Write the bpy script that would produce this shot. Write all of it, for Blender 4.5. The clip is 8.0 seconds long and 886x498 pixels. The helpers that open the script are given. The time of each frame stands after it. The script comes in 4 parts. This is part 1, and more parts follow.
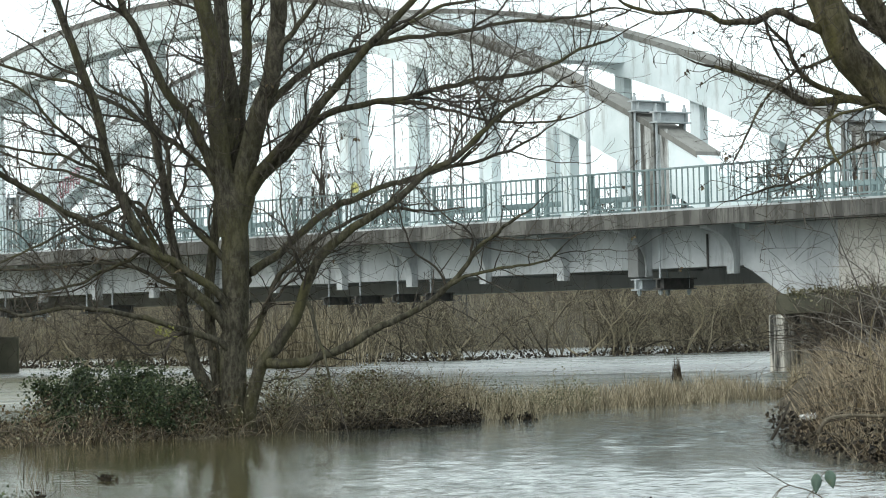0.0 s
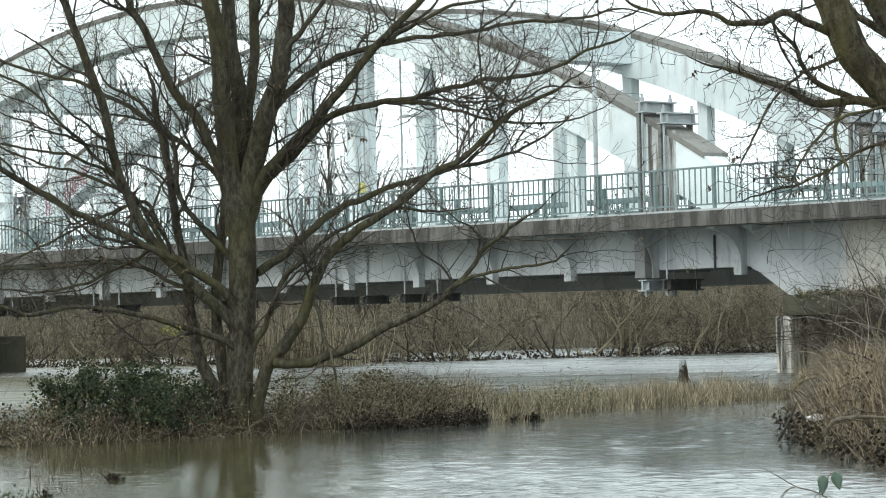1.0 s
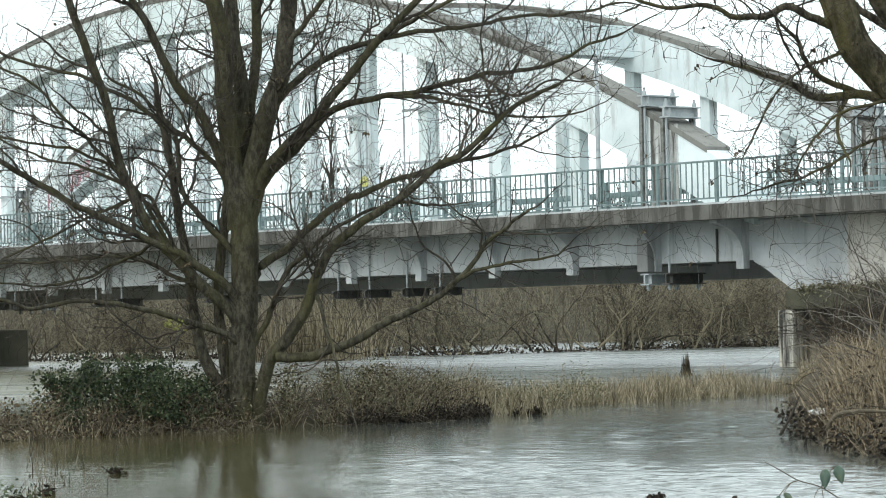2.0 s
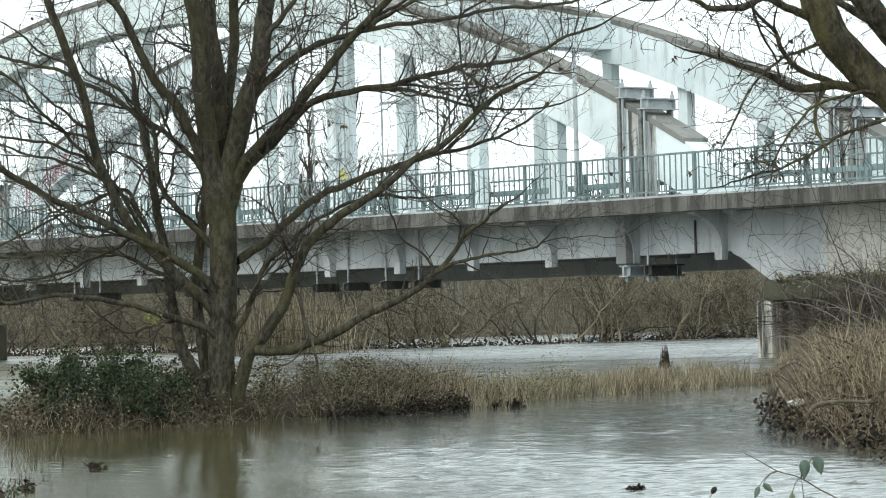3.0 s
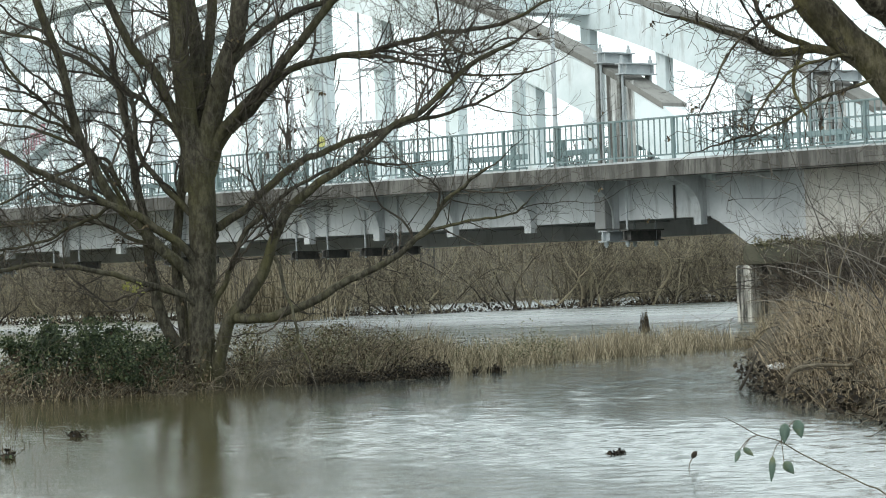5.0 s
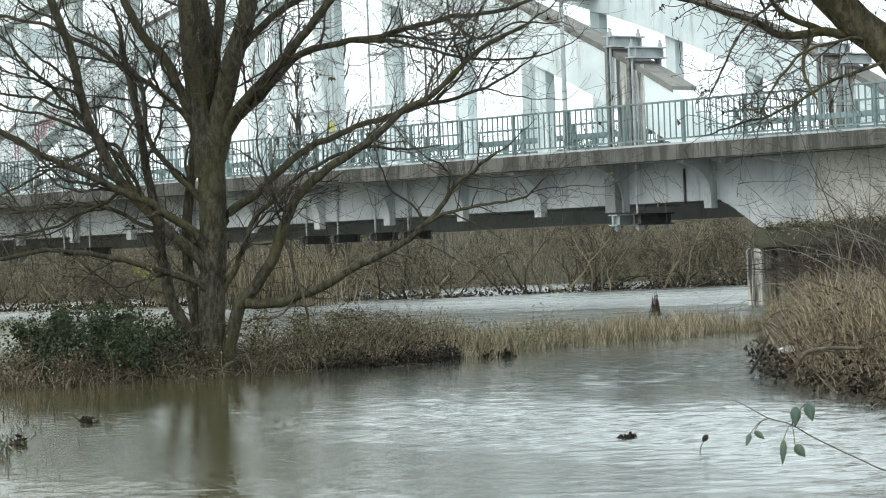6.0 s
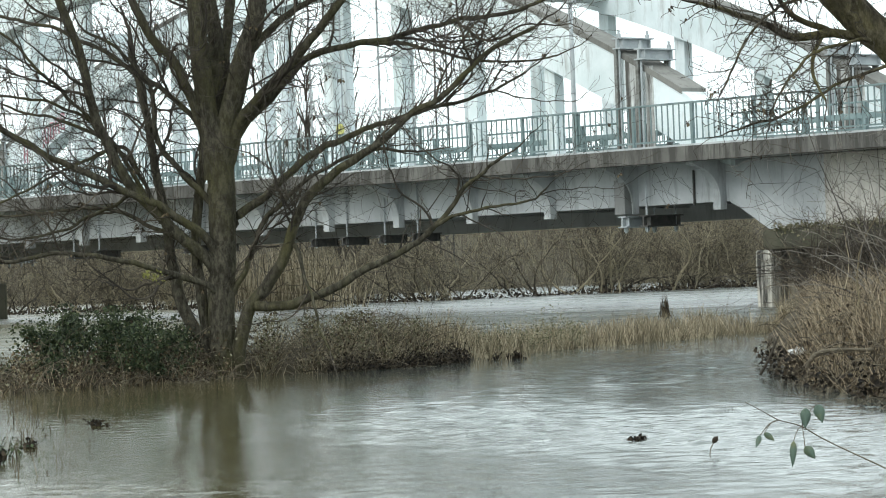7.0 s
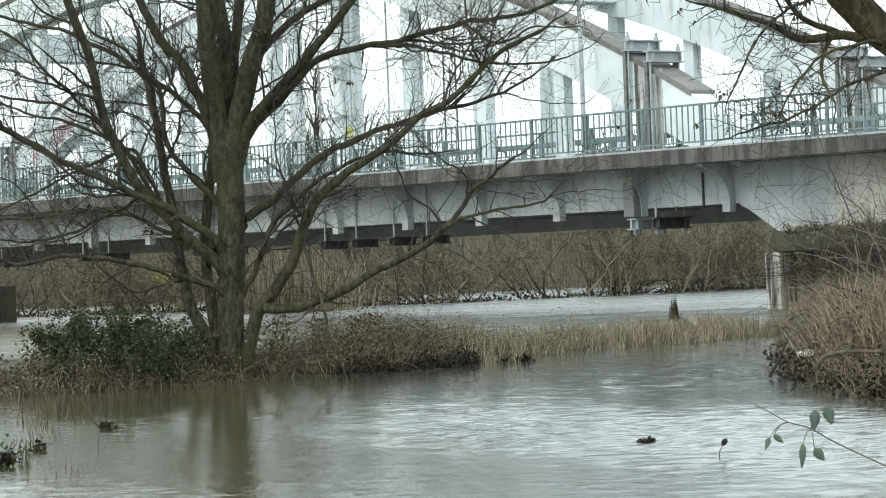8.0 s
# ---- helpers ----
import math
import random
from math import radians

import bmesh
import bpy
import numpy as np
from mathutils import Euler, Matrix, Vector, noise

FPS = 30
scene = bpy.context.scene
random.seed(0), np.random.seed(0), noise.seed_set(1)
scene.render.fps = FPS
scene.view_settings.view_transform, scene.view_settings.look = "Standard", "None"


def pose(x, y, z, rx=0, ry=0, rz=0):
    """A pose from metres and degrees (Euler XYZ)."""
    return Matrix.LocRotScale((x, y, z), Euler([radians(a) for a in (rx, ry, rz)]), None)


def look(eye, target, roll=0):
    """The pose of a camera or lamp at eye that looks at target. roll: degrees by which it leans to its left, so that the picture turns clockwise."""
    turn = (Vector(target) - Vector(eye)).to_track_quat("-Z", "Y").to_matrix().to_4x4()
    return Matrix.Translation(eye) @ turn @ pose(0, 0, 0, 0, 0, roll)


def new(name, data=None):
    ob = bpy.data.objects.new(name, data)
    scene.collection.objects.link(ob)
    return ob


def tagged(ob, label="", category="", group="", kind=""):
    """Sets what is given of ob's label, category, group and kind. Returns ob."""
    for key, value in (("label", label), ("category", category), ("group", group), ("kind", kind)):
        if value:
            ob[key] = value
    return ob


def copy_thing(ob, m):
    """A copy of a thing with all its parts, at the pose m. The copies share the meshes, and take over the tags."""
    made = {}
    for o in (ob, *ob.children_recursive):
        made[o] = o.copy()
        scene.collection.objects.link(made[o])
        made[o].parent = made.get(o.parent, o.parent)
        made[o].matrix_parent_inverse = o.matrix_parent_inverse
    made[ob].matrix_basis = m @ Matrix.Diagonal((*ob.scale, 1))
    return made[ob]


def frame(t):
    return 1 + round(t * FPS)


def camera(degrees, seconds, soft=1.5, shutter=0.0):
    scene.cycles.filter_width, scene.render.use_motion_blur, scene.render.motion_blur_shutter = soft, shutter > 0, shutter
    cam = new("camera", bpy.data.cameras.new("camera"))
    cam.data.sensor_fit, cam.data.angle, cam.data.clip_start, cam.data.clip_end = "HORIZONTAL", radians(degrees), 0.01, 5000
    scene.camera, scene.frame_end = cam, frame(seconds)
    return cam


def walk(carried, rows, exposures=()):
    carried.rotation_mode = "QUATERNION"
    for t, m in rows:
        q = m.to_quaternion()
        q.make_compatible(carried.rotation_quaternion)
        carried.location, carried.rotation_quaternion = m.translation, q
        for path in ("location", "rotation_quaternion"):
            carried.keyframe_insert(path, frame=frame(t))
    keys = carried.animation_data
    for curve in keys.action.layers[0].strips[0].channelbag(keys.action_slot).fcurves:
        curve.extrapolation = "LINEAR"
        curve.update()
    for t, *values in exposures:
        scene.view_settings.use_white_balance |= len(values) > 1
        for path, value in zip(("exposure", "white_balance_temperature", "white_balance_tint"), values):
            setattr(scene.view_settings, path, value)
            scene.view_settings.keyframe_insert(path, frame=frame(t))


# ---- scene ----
cam = camera(16.53, 8.0, soft=1.0)
EYE = 1.15  # metres over the flood water, which lies at z = 0
# seconds, yaw, pitch, roll in degrees: the camera turns where it stands
TURNS = [
    (0.0, 0.0000, 1.5719, -1.3846),
    (0.5, -0.0858, 1.7239, -1.2669),
    (1.0, 0.1321, 1.5809, -1.2228),
    (1.2, 0.1960, 1.4960, -1.2220),
    (2.3, 0.1636, 1.4666, -1.2290),
    (2.5, 0.0997, 1.6016, -1.2912),
    (3.0, -0.2204, 1.3203, -1.5112),
    (3.5, -0.4630, 1.1100, -1.5962),
    (4.0, -0.5514, 0.9729, -1.6985),
    (4.5, -0.5978, 0.8572, -1.7945),
    (4.7, -0.6150, 0.7900, -1.8350),
    (5.8, -0.4190, 0.4250, -2.0900),
    (6.0, -0.3869, 0.3927, -2.1187),
    (6.5, -0.3179, 0.3663, -2.1717),
    (7.0, -0.2115, 0.4401, -2.2224),
    (7.5, -0.1491, 0.4918, -2.2672),
    (8.0, -0.0432, 0.4904, -2.2564),
]
walk(cam, [(t, pose(0, 0, EYE, 90 + pitch, 0, yaw) @ pose(0, 0, 0, 0, 0, roll)) for t, yaw, pitch, roll in TURNS])

# ---- light: a bright overcast sky ----
world = bpy.data.worlds.new("world")
scene.world = world
world.use_nodes = True
wn, wl = world.node_tree.nodes, world.node_tree.links
sky = wn.new("ShaderNodeTexSky")
sky.sky_type, sky.sun_disc = "NISHITA", False
sky.sun_elevation, sky.sun_rotation = radians(32), radians(-60)
sky.air_density, sky.dust_density = 1.0, 4.0
veil = wn.new("ShaderNodeMix")
veil.data_type = "RGBA"
veil.inputs[0].default_value = 0.86
veil.inputs[7].default_value = (11.4, 12.9, 13.1, 1)
wl.new(sky.outputs[0], veil.inputs[6])
wl.new(veil.outputs[2], wn["Background"].inputs[0])
wn["Background"].inputs[1].default_value = 0.125
sun = new("sun", bpy.data.lights.new("sun", "SUN"))
sun.data.energy, sun.data.angle, sun.data.color = 0.9, radians(30), (1.0, 0.97, 0.93)
sun.matrix_world = look((-30, -20, 30), (0, 10, 0))
scene.view_settings.exposure = 0.14


# ---- materials ----
def nodes(name, rough=0.8, metal=0.0):
    m = bpy.data.materials.new(name)
    m.use_nodes = True
    n, l = m.node_tree.nodes, m.node_tree.links
    b = n["Principled BSDF"]
    b.inputs["Roughness"].default_value, b.inputs["Metallic"].default_value = rough, metal
    return m, n, l, b


def noise_tex(n, l, scale, detail=5.0, rough=0.6, stretch=(1, 1, 1), coord="Object"):
    c, mp, t = n.new("ShaderNodeTexCoord"), n.new("ShaderNodeMapping"), n.new("ShaderNodeTexNoise")
    mp.inputs["Scale"].default_value = stretch
    t.inputs["Scale"].default_value, t.inputs["Detail"].default_value, t.inputs["Roughness"].default_value = scale, detail, rough
    l.new(c.outputs[coord], mp.inputs[0])
    l.new(mp.outputs[0], t.inputs["Vector"])
    return t.outputs["Fac"]


def ramp(n, l, fac, stops):
    r = n.new("ShaderNodeValToRGB")
    e = r.color_ramp.elements
    while len(e) < len(stops):
        e.new(0.5)
    for k, (p, c) in zip(e, stops):
        k.position, k.color = p, (*c, 1)
    l.new(fac, r.inputs[0])
    return r.outputs[0]


def mix(n, l, fac, a, b, mode="MIX"):
    m = n.new("ShaderNodeMix")
    m.data_type, m.blend_type = "RGBA", mode
    if isinstance(fac, float):
        m.inputs[0].default_value = fac
    else:
        l.new(fac, m.inputs[0])
    for k, v in ((6, a), (7, b)):
        if isinstance(v, tuple):
            m.inputs[k].default_value = (*v, 1)
        else:
            l.new(v, m.inputs[k])
    return m.outputs[2]


def bump(n, l, b, height, strength, distance):
    k = n.new("ShaderNodeBump")
    k.inputs["Strength"].default_value, k.inputs["Distance"].default_value = strength, distance
    l.new(height, k.inputs["Height"])
    l.new(k.outputs[0], b.inputs["Normal"])


def concrete(name, light, dark, stain, amount=0.5, streak=0.16):
    """Weathered concrete: broad mottling, vertical run-off streaks and a fine grain."""
    m, n, l, b = nodes(name, 0.85)
    broad = ramp(n, l, noise_tex(n, l, 0.45, 6, 0.65), [(0.35, dark), (0.62, light)])
    runs = ramp(n, l, noise_tex(n, l, 3.2, 6, 0.7, (1, 1, streak)), [(0.52 if amount < 0.95 else 0.44, (0, 0, 0)), (0.72 if amount < 0.95 else 0.56, (amount, amount, amount))])
    spots = ramp(n, l, noise_tex(n, l, 9, 4, 0.7), [(0.6, (0, 0, 0)), (0.75, (0.35, 0.35, 0.35))])
    c = mix(n, l, runs, broad, stain)
    c = mix(n, l, spots, c, dark)
    l.new(c, b.inputs["Base Color"])
    bump(n, l, b, noise_tex(n, l, 30, 4, 0.7), 0.25, 0.01)
    return m


def varied(name, colours, scale=3.0, rough=0.85, bumps=0.0, stretch=(1, 1, 1), island=False, relief=18):
    """A natural surface: noise at two scales through a colour ramp, varied from piece to piece."""
    m, n, l, b = nodes(name, rough)
    b.inputs["Specular IOR Level"].default_value = 0.5 if rough < 0.55 else 0.22
    f = noise_tex(n, l, scale, 6, 0.65, stretch)
    if island:
        g = n.new("ShaderNodeNewGeometry")
        a = n.new("ShaderNodeMath")
        a.operation = "MULTIPLY_ADD"
        a.inputs[1].default_value, a.inputs[2].default_value = 0.7, -0.35
        l.new(g.outputs["Random Per Island"], a.inputs[0])
        s = n.new("ShaderNodeMath")
        s.operation = "ADD"
        l.new(a.outputs[0], s.inputs[0])
        l.new(f, s.inputs[1])
        f = s.outputs[0]
    k = len(colours) - 1
    l.new(ramp(n, l, f, [(0.28 + 0.44 * i / k, c) for i, c in enumerate(colours)]), b.inputs["Base Color"])
    if bumps:
        bump(n, l, b, noise_tex(n, l, relief, 5, 0.7, stretch), 0.8, bumps)
    return m


white_concrete = concrete("white_painted_concrete", (0.80, 0.86, 0.87), (0.62, 0.70, 0.70), (0.24, 0.24, 0.21), 0.6)
girder_concrete = concrete("girder_concrete", (0.54, 0.56, 0.565), (0.36, 0.38, 0.385), (0.15, 0.15, 0.14), 0.75)
grey_concrete = concrete("grey_concrete", (0.17, 0.165, 0.148), (0.095, 0.092, 0.082), (0.055, 0.052, 0.046), 0.96, 0.12)
coping = concrete("weathered_coping", (0.24, 0.235, 0.215), (0.12, 0.118, 0.105), (0.07, 0.065, 0.057), 0.8)
# mossy tones, darkened so the colour carries the shade under the bridge
shaded_mossy_concrete = concrete("shaded_mossy_concrete", (0.085, 0.080, 0.052), (0.042, 0.042, 0.028), (0.03, 0.035, 0.015), 0.9)
pier_concrete = concrete("pier_concrete", (0.72, 0.69, 0.61), (0.36, 0.33, 0.27), (0.03, 0.03, 0.026), 1.0, 0.07)
# paler copy of the girder concrete; bounce light below the deck is in its colour
under_concrete = concrete("underside_concrete", (0.60, 0.61, 0.61), (0.46, 0.47, 0.47), (0.25, 0.25, 0.25), 0.6)
paint_green = varied("grey_green_railing_paint", [(0.10, 0.15, 0.15), (0.16, 0.22, 0.22), (0.23, 0.30, 0.295)], 2.5, 0.5)
galvanised = varied("galvanised_steel", [(0.26, 0.29, 0.30), (0.38, 0.41, 0.42), (0.45, 0.48, 0.48)], 4, 0.45)
dark_steel = varied("dark_steel", [(0.035, 0.037, 0.037), (0.07, 0.07, 0.065), (0.11, 0.10, 0.09)], 5, 0.6)
rusty_steel = varied("rust_streaked_steel", [(0.09, 0.08, 0.068), (0.20, 0.20, 0.185), (0.31, 0.33, 0.325)], 6, 0.6)
asphalt = varied("asphalt", [(0.04, 0.04, 0.042), (0.06, 0.06, 0.06)], 20, 0.9)


def tree_bark(name, dark, grey, moss, mossy, fine=15, relief=0.09):
    """Furrowed bark: dark cracks along the stem, grey plates and patches of moss."""
    m, n, l, b = nodes(name, 0.95)
    b.inputs["Specular IOR Level"].default_value = 0.2
    cracks = noise_tex(n, l, fine, 5, 0.65, (1, 1, 0.16 if fine < 20 else 0.4))
    plates = ramp(n, l, cracks, [(0.40, dark), (0.50, tuple(0.5 * (a + c) for a, c in zip(dark, grey))), (0.60, grey)])
    patch = ramp(n, l, noise_tex(n, l, 2.2, 5, 0.6, (1, 1, 0.45)), [(0.62 - 0.24 * mossy, (0, 0, 0)), (0.80 - 0.24 * mossy, (0.8, 0.8, 0.8))])
    c = mix(n, l, patch, plates, moss)
    c = mix(n, l, ramp(n, l, noise_tex(n, l, 40, 3, 0.7), [(0.45, (0, 0, 0)), (0.7, (0.42, 0.42, 0.42))]), c, dark)
    blotch = ramp(n, l, noise_tex(n, l, 5.5, 5, 0.65, (1, 1, 0.5)), [(0.5, (0, 0, 0)), (0.62, (0.5, 0.5, 0.5))])
    c = mix(n, l, blotch, c, dark)
    l.new(c, b.inputs["Base Color"])
    bump(n, l, b, cracks, 1.0, relief)
    return m


bark = tree_bark("mossy_bark", (0.030, 0.027, 0.019), (0.108, 0.098, 0.072), (0.088, 0.082, 0.036), 0.72, 21, 0.018)
moss_bark = tree_bark("moss_covered_bark", (0.030, 0.025, 0.017), (0.15, 0.13, 0.095), (0.135, 0.122, 0.045), 0.7, 24, 0.04)
twig_bark = varied("twig_bark", [(0.022, 0.019, 0.016), (0.055, 0.047, 0.037), (0.12, 0.10, 0.075)], 2, 0.9)
far_bark = varied("far_bark", [(0.042, 0.036, 0.028), (0.128, 0.110, 0.078), (0.29, 0.25, 0.17)], 0.3, 0.9, island=True)
far_scrub = varied("far_scrub", [(0.12, 0.105, 0.085), (0.18, 0.16, 0.125), (0.25, 0.225, 0.165)], 0.15, 0.95, island=True)
reed_mat = varied("dry_reed", [(0.10, 0.08, 0.048), (0.25, 0.205, 0.128), (0.46, 0.385, 0.27)], 1.2, 0.8, island=True)
straw_mat = varied("bank_straw", [(0.08, 0.062, 0.040), (0.20, 0.155, 0.10), (0.40, 0.32, 0.22)], 1.0, 0.85, island=True)
cane_mat = varied("bramble_cane", [(0.045, 0.038, 0.027), (0.108, 0.090, 0.064), (0.205, 0.175, 0.13)], 1.5, 0.85, island=True)
grey_cane = varied("grey_shrub_stem", [(0.05, 0.042, 0.036), (0.11, 0.095, 0.08), (0.20, 0.18, 0.155)], 1.5, 0.85, island=True)
dead_leaf = varied("dead_leaf", [(0.028, 0.020, 0.013), (0.07, 0.050, 0.031), (0.15, 0.115, 0.068)], 2, 0.8, island=True)
olive_leaf = varied("olive_scrub_leaf", [(0.07, 0.07, 0.035), (0.15, 0.14, 0.08), (0.27, 0.25, 0.17)], 2, 0.8, island=True)
pink_paint = varied("faded_pink_paint", [(0.46, 0.14, 0.20), (0.56, 0.30, 0.34)], 5, 0.8)
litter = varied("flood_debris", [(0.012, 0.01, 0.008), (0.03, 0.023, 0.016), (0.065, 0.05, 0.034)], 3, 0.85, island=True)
ivy_mat = varied("ivy_leaf", [(0.022, 0.032, 0.017), (0.040, 0.058, 0.028), (0.085, 0.105, 0.050)], 3.0, 0.55, island=True)
bramble_leaf = varied("bramble_leaf", [(0.045, 0.075, 0.058), (0.08, 0.125, 0.092), (0.17, 0.17, 0.07)], 14, 0.5)
mud = varied("muddy_ground", [(0.022, 0.018, 0.011), (0.06, 0.048, 0.03), (0.10, 0.082, 0.05)], 1.3, 0.95, 0.05, relief=9)
yellow_paint = varied("yellow_sign_paint", [(0.55, 0.55, 0.16), (0.62, 0.60, 0.22)], 4, 0.5)
white_paint = varied("white_sign_paint", [(0.70, 0.71, 0.70), (0.8, 0.8, 0.8)], 4, 0.5)
beige_concrete = concrete("beige_abutment_concrete", (0.60, 0.575, 0.52), (0.42, 0.40, 0.36), (0.18, 0.17, 0.15), 0.7)
post_concrete = concrete("grey_post_concrete", (0.32, 0.325, 0.32), (0.2, 0.205, 0.2), (0.1, 0.1, 0.095), 0.7)
stained_concrete = concrete("stained_peeling_concrete", (0.66, 0.68, 0.66), (0.24, 0.23, 0.21), (0.09, 0.085, 0.075), 1.0, 0.08)
yellow_leaf = varied("yellow_leaf", [(0.15, 0.155, 0.04), (0.25, 0.245, 0.07)], 5, 0.7)


def river_water():
    m, n, l, b = nodes("flood_water", 0.09)
    b.inputs["IOR"].default_value = 1.33

    def ranged(value, a0, a1, b0, b1):
        mr = n.new("ShaderNodeMapRange")
        l.new(value, mr.inputs["Value"])
        for key, v in (("From Min", a0), ("From Max", a1), ("To Min", b0), ("To Max", b1)):
            mr.inputs[key].default_value = v
        return mr.outputs[0]

    c, sep, across = n.new("ShaderNodeTexCoord"), n.new("ShaderNodeSeparateXYZ"), n.new("ShaderNodeMath")
    l.new(c.outputs["Object"], sep.inputs[0])
    across.operation = "MULTIPLY_ADD"
    across.inputs[1].default_value = 0.062
    l.new(sep.outputs["Y"], across.inputs[0])
    l.new(sep.outputs["X"], across.inputs[2])
    # olive water on the left; rightwards a teal sky reflection is painted into the colour
    olive = ramp(n, l, noise_tex(n, l, 0.25, 4, 0.6), [(0.35, (0.078, 0.070, 0.028)), (0.65, (0.095, 0.088, 0.045))])
    sky_tint = ramp(n, l, noise_tex(n, l, 0.4, 5, 0.6, (0.3, 1, 1)), [(0.35, (0.070, 0.078, 0.068)), (0.65, (0.098, 0.112, 0.102))])
    l.new(mix(n, l, ranged(across.outputs[0], -0.3, 1.6, 0.0, 1.0), olive, sky_tint), b.inputs["Base Color"])
    # fine ripples, weaker in the lee of the bank
    k = n.new("ShaderNodeBump")
    k.inputs["Distance"].default_value = 0.011
    strength = ranged(across.outputs[0], -0.35, 0.5, 0.55, 0.78)
    for fall in (ranged(sep.outputs["Y"], 18, 28, 1.0, 0.45), ranged(sep.outputs["Y"], 46, 62, 1.0, 0.10)):
        f = n.new("ShaderNodeMath")
        f.operation = "MULTIPLY"
        l.new(strength, f.inputs[0])
        l.new(fall, f.inputs[1])
        strength = f.outputs[0]
    l.new(strength, k.inputs["Strength"])
    l.new(noise_tex(n, l, 7.0, 5, 0.65, (0.7, 1, 1)), k.inputs["Height"])
    l.new(k.outputs[0], b.inputs["Normal"])
    # the open channel beyond the reeds runs rougher than the sheltered flood before them
    run = ramp(n, l, noise_tex(n, l, 0.5, 5, 0.6, (0.12, 1, 1)), [(0.35, (0.6, 0.6, 0.6)), (0.65, (1.35, 1.35, 1.35))])
    mul = n.new("ShaderNodeMath")
    mul.operation = "MULTIPLY"
    l.new(ranged(sep.outputs["Y"], 46, 62, 0.045, 0.30), mul.inputs[0])
    l.new(run, mul.inputs[1])
    l.new(mul.outputs[0], b.inputs["Roughness"])
    return m


water_mat = river_water()


# ---- mesh helpers ----
def mesh_of(name, verts, faces, material, smooth=False):
    me = bpy.data.meshes.new(name)
    me.from_pydata(verts, [], faces)
    me.materials.append(material)
    if smooth:
        me.polygons.foreach_set("use_smooth", [True] * len(me.polygons))
    me.update()
    return me


def thing(name, at, label, category, group="", kind=""):
    ob = new(name)
    ob.matrix_world = at if isinstance(at, Matrix) else Matrix.Translation(at)
    return tagged(ob, label, category, group, kind)


def part(name, data, material, parent, label="", kind="", smooth=False):
    """One mesh object under a thing or part; data is a bmesh, a mesh, or (verts, faces), in the thing's own space."""
    if isinstance(data, bmesh.types.BMesh):
        me = bpy.data.meshes.new(name)
        bmesh.ops.recalc_face_normals(data, faces=data.faces)
        data.to_mesh(me)
        data.free()
        me.materials.append(material)
    elif isinstance(data, tuple):
        me = mesh_of(name, data[0], data[1], material, smooth)
    else:
        me = data
    ob = new(name, me)
    ob.parent = parent
    return tagged(ob, label, kind=kind)


def box(bm, x0, x1, y0, y1, z0, z1, bevel=0.0):
    r = bmesh.ops.create_cube(bm, size=1.0)
    bmesh.ops.transform(bm, verts=r["verts"], matrix=Matrix.LocRotScale(((x0 + x1) / 2, (y0 + y1) / 2, (z0 + z1) / 2), None, (x1 - x0, y1 - y0, z1 - z0)))
    if bevel:
        e = {e for v in r["verts"] for e in v.link_edges}
        bmesh.ops.bevel(bm, geom=list(e), offset=bevel, segments=2, affect="EDGES", profile=0.6)
    return bm


def boxed(x0, x1, y0, y1, z0, z1, bevel=0.0):
    return box(bmesh.new(), x0, x1, y0, y1, z0, z1, bevel)


def rod(bm, a, b, r, sides=8):
    a, b = Vector(a), Vector(b)
    res = bmesh.ops.create_cone(bm, cap_ends=True, segments=sides, radius1=r, radius2=r, depth=(b - a).length)
    bmesh.ops.transform(bm, verts=res["verts"], matrix=Matrix.Translation((a + b) / 2) @ (b - a).to_track_quat("Z", "Y").to_matrix().to_4x4())
    return bm


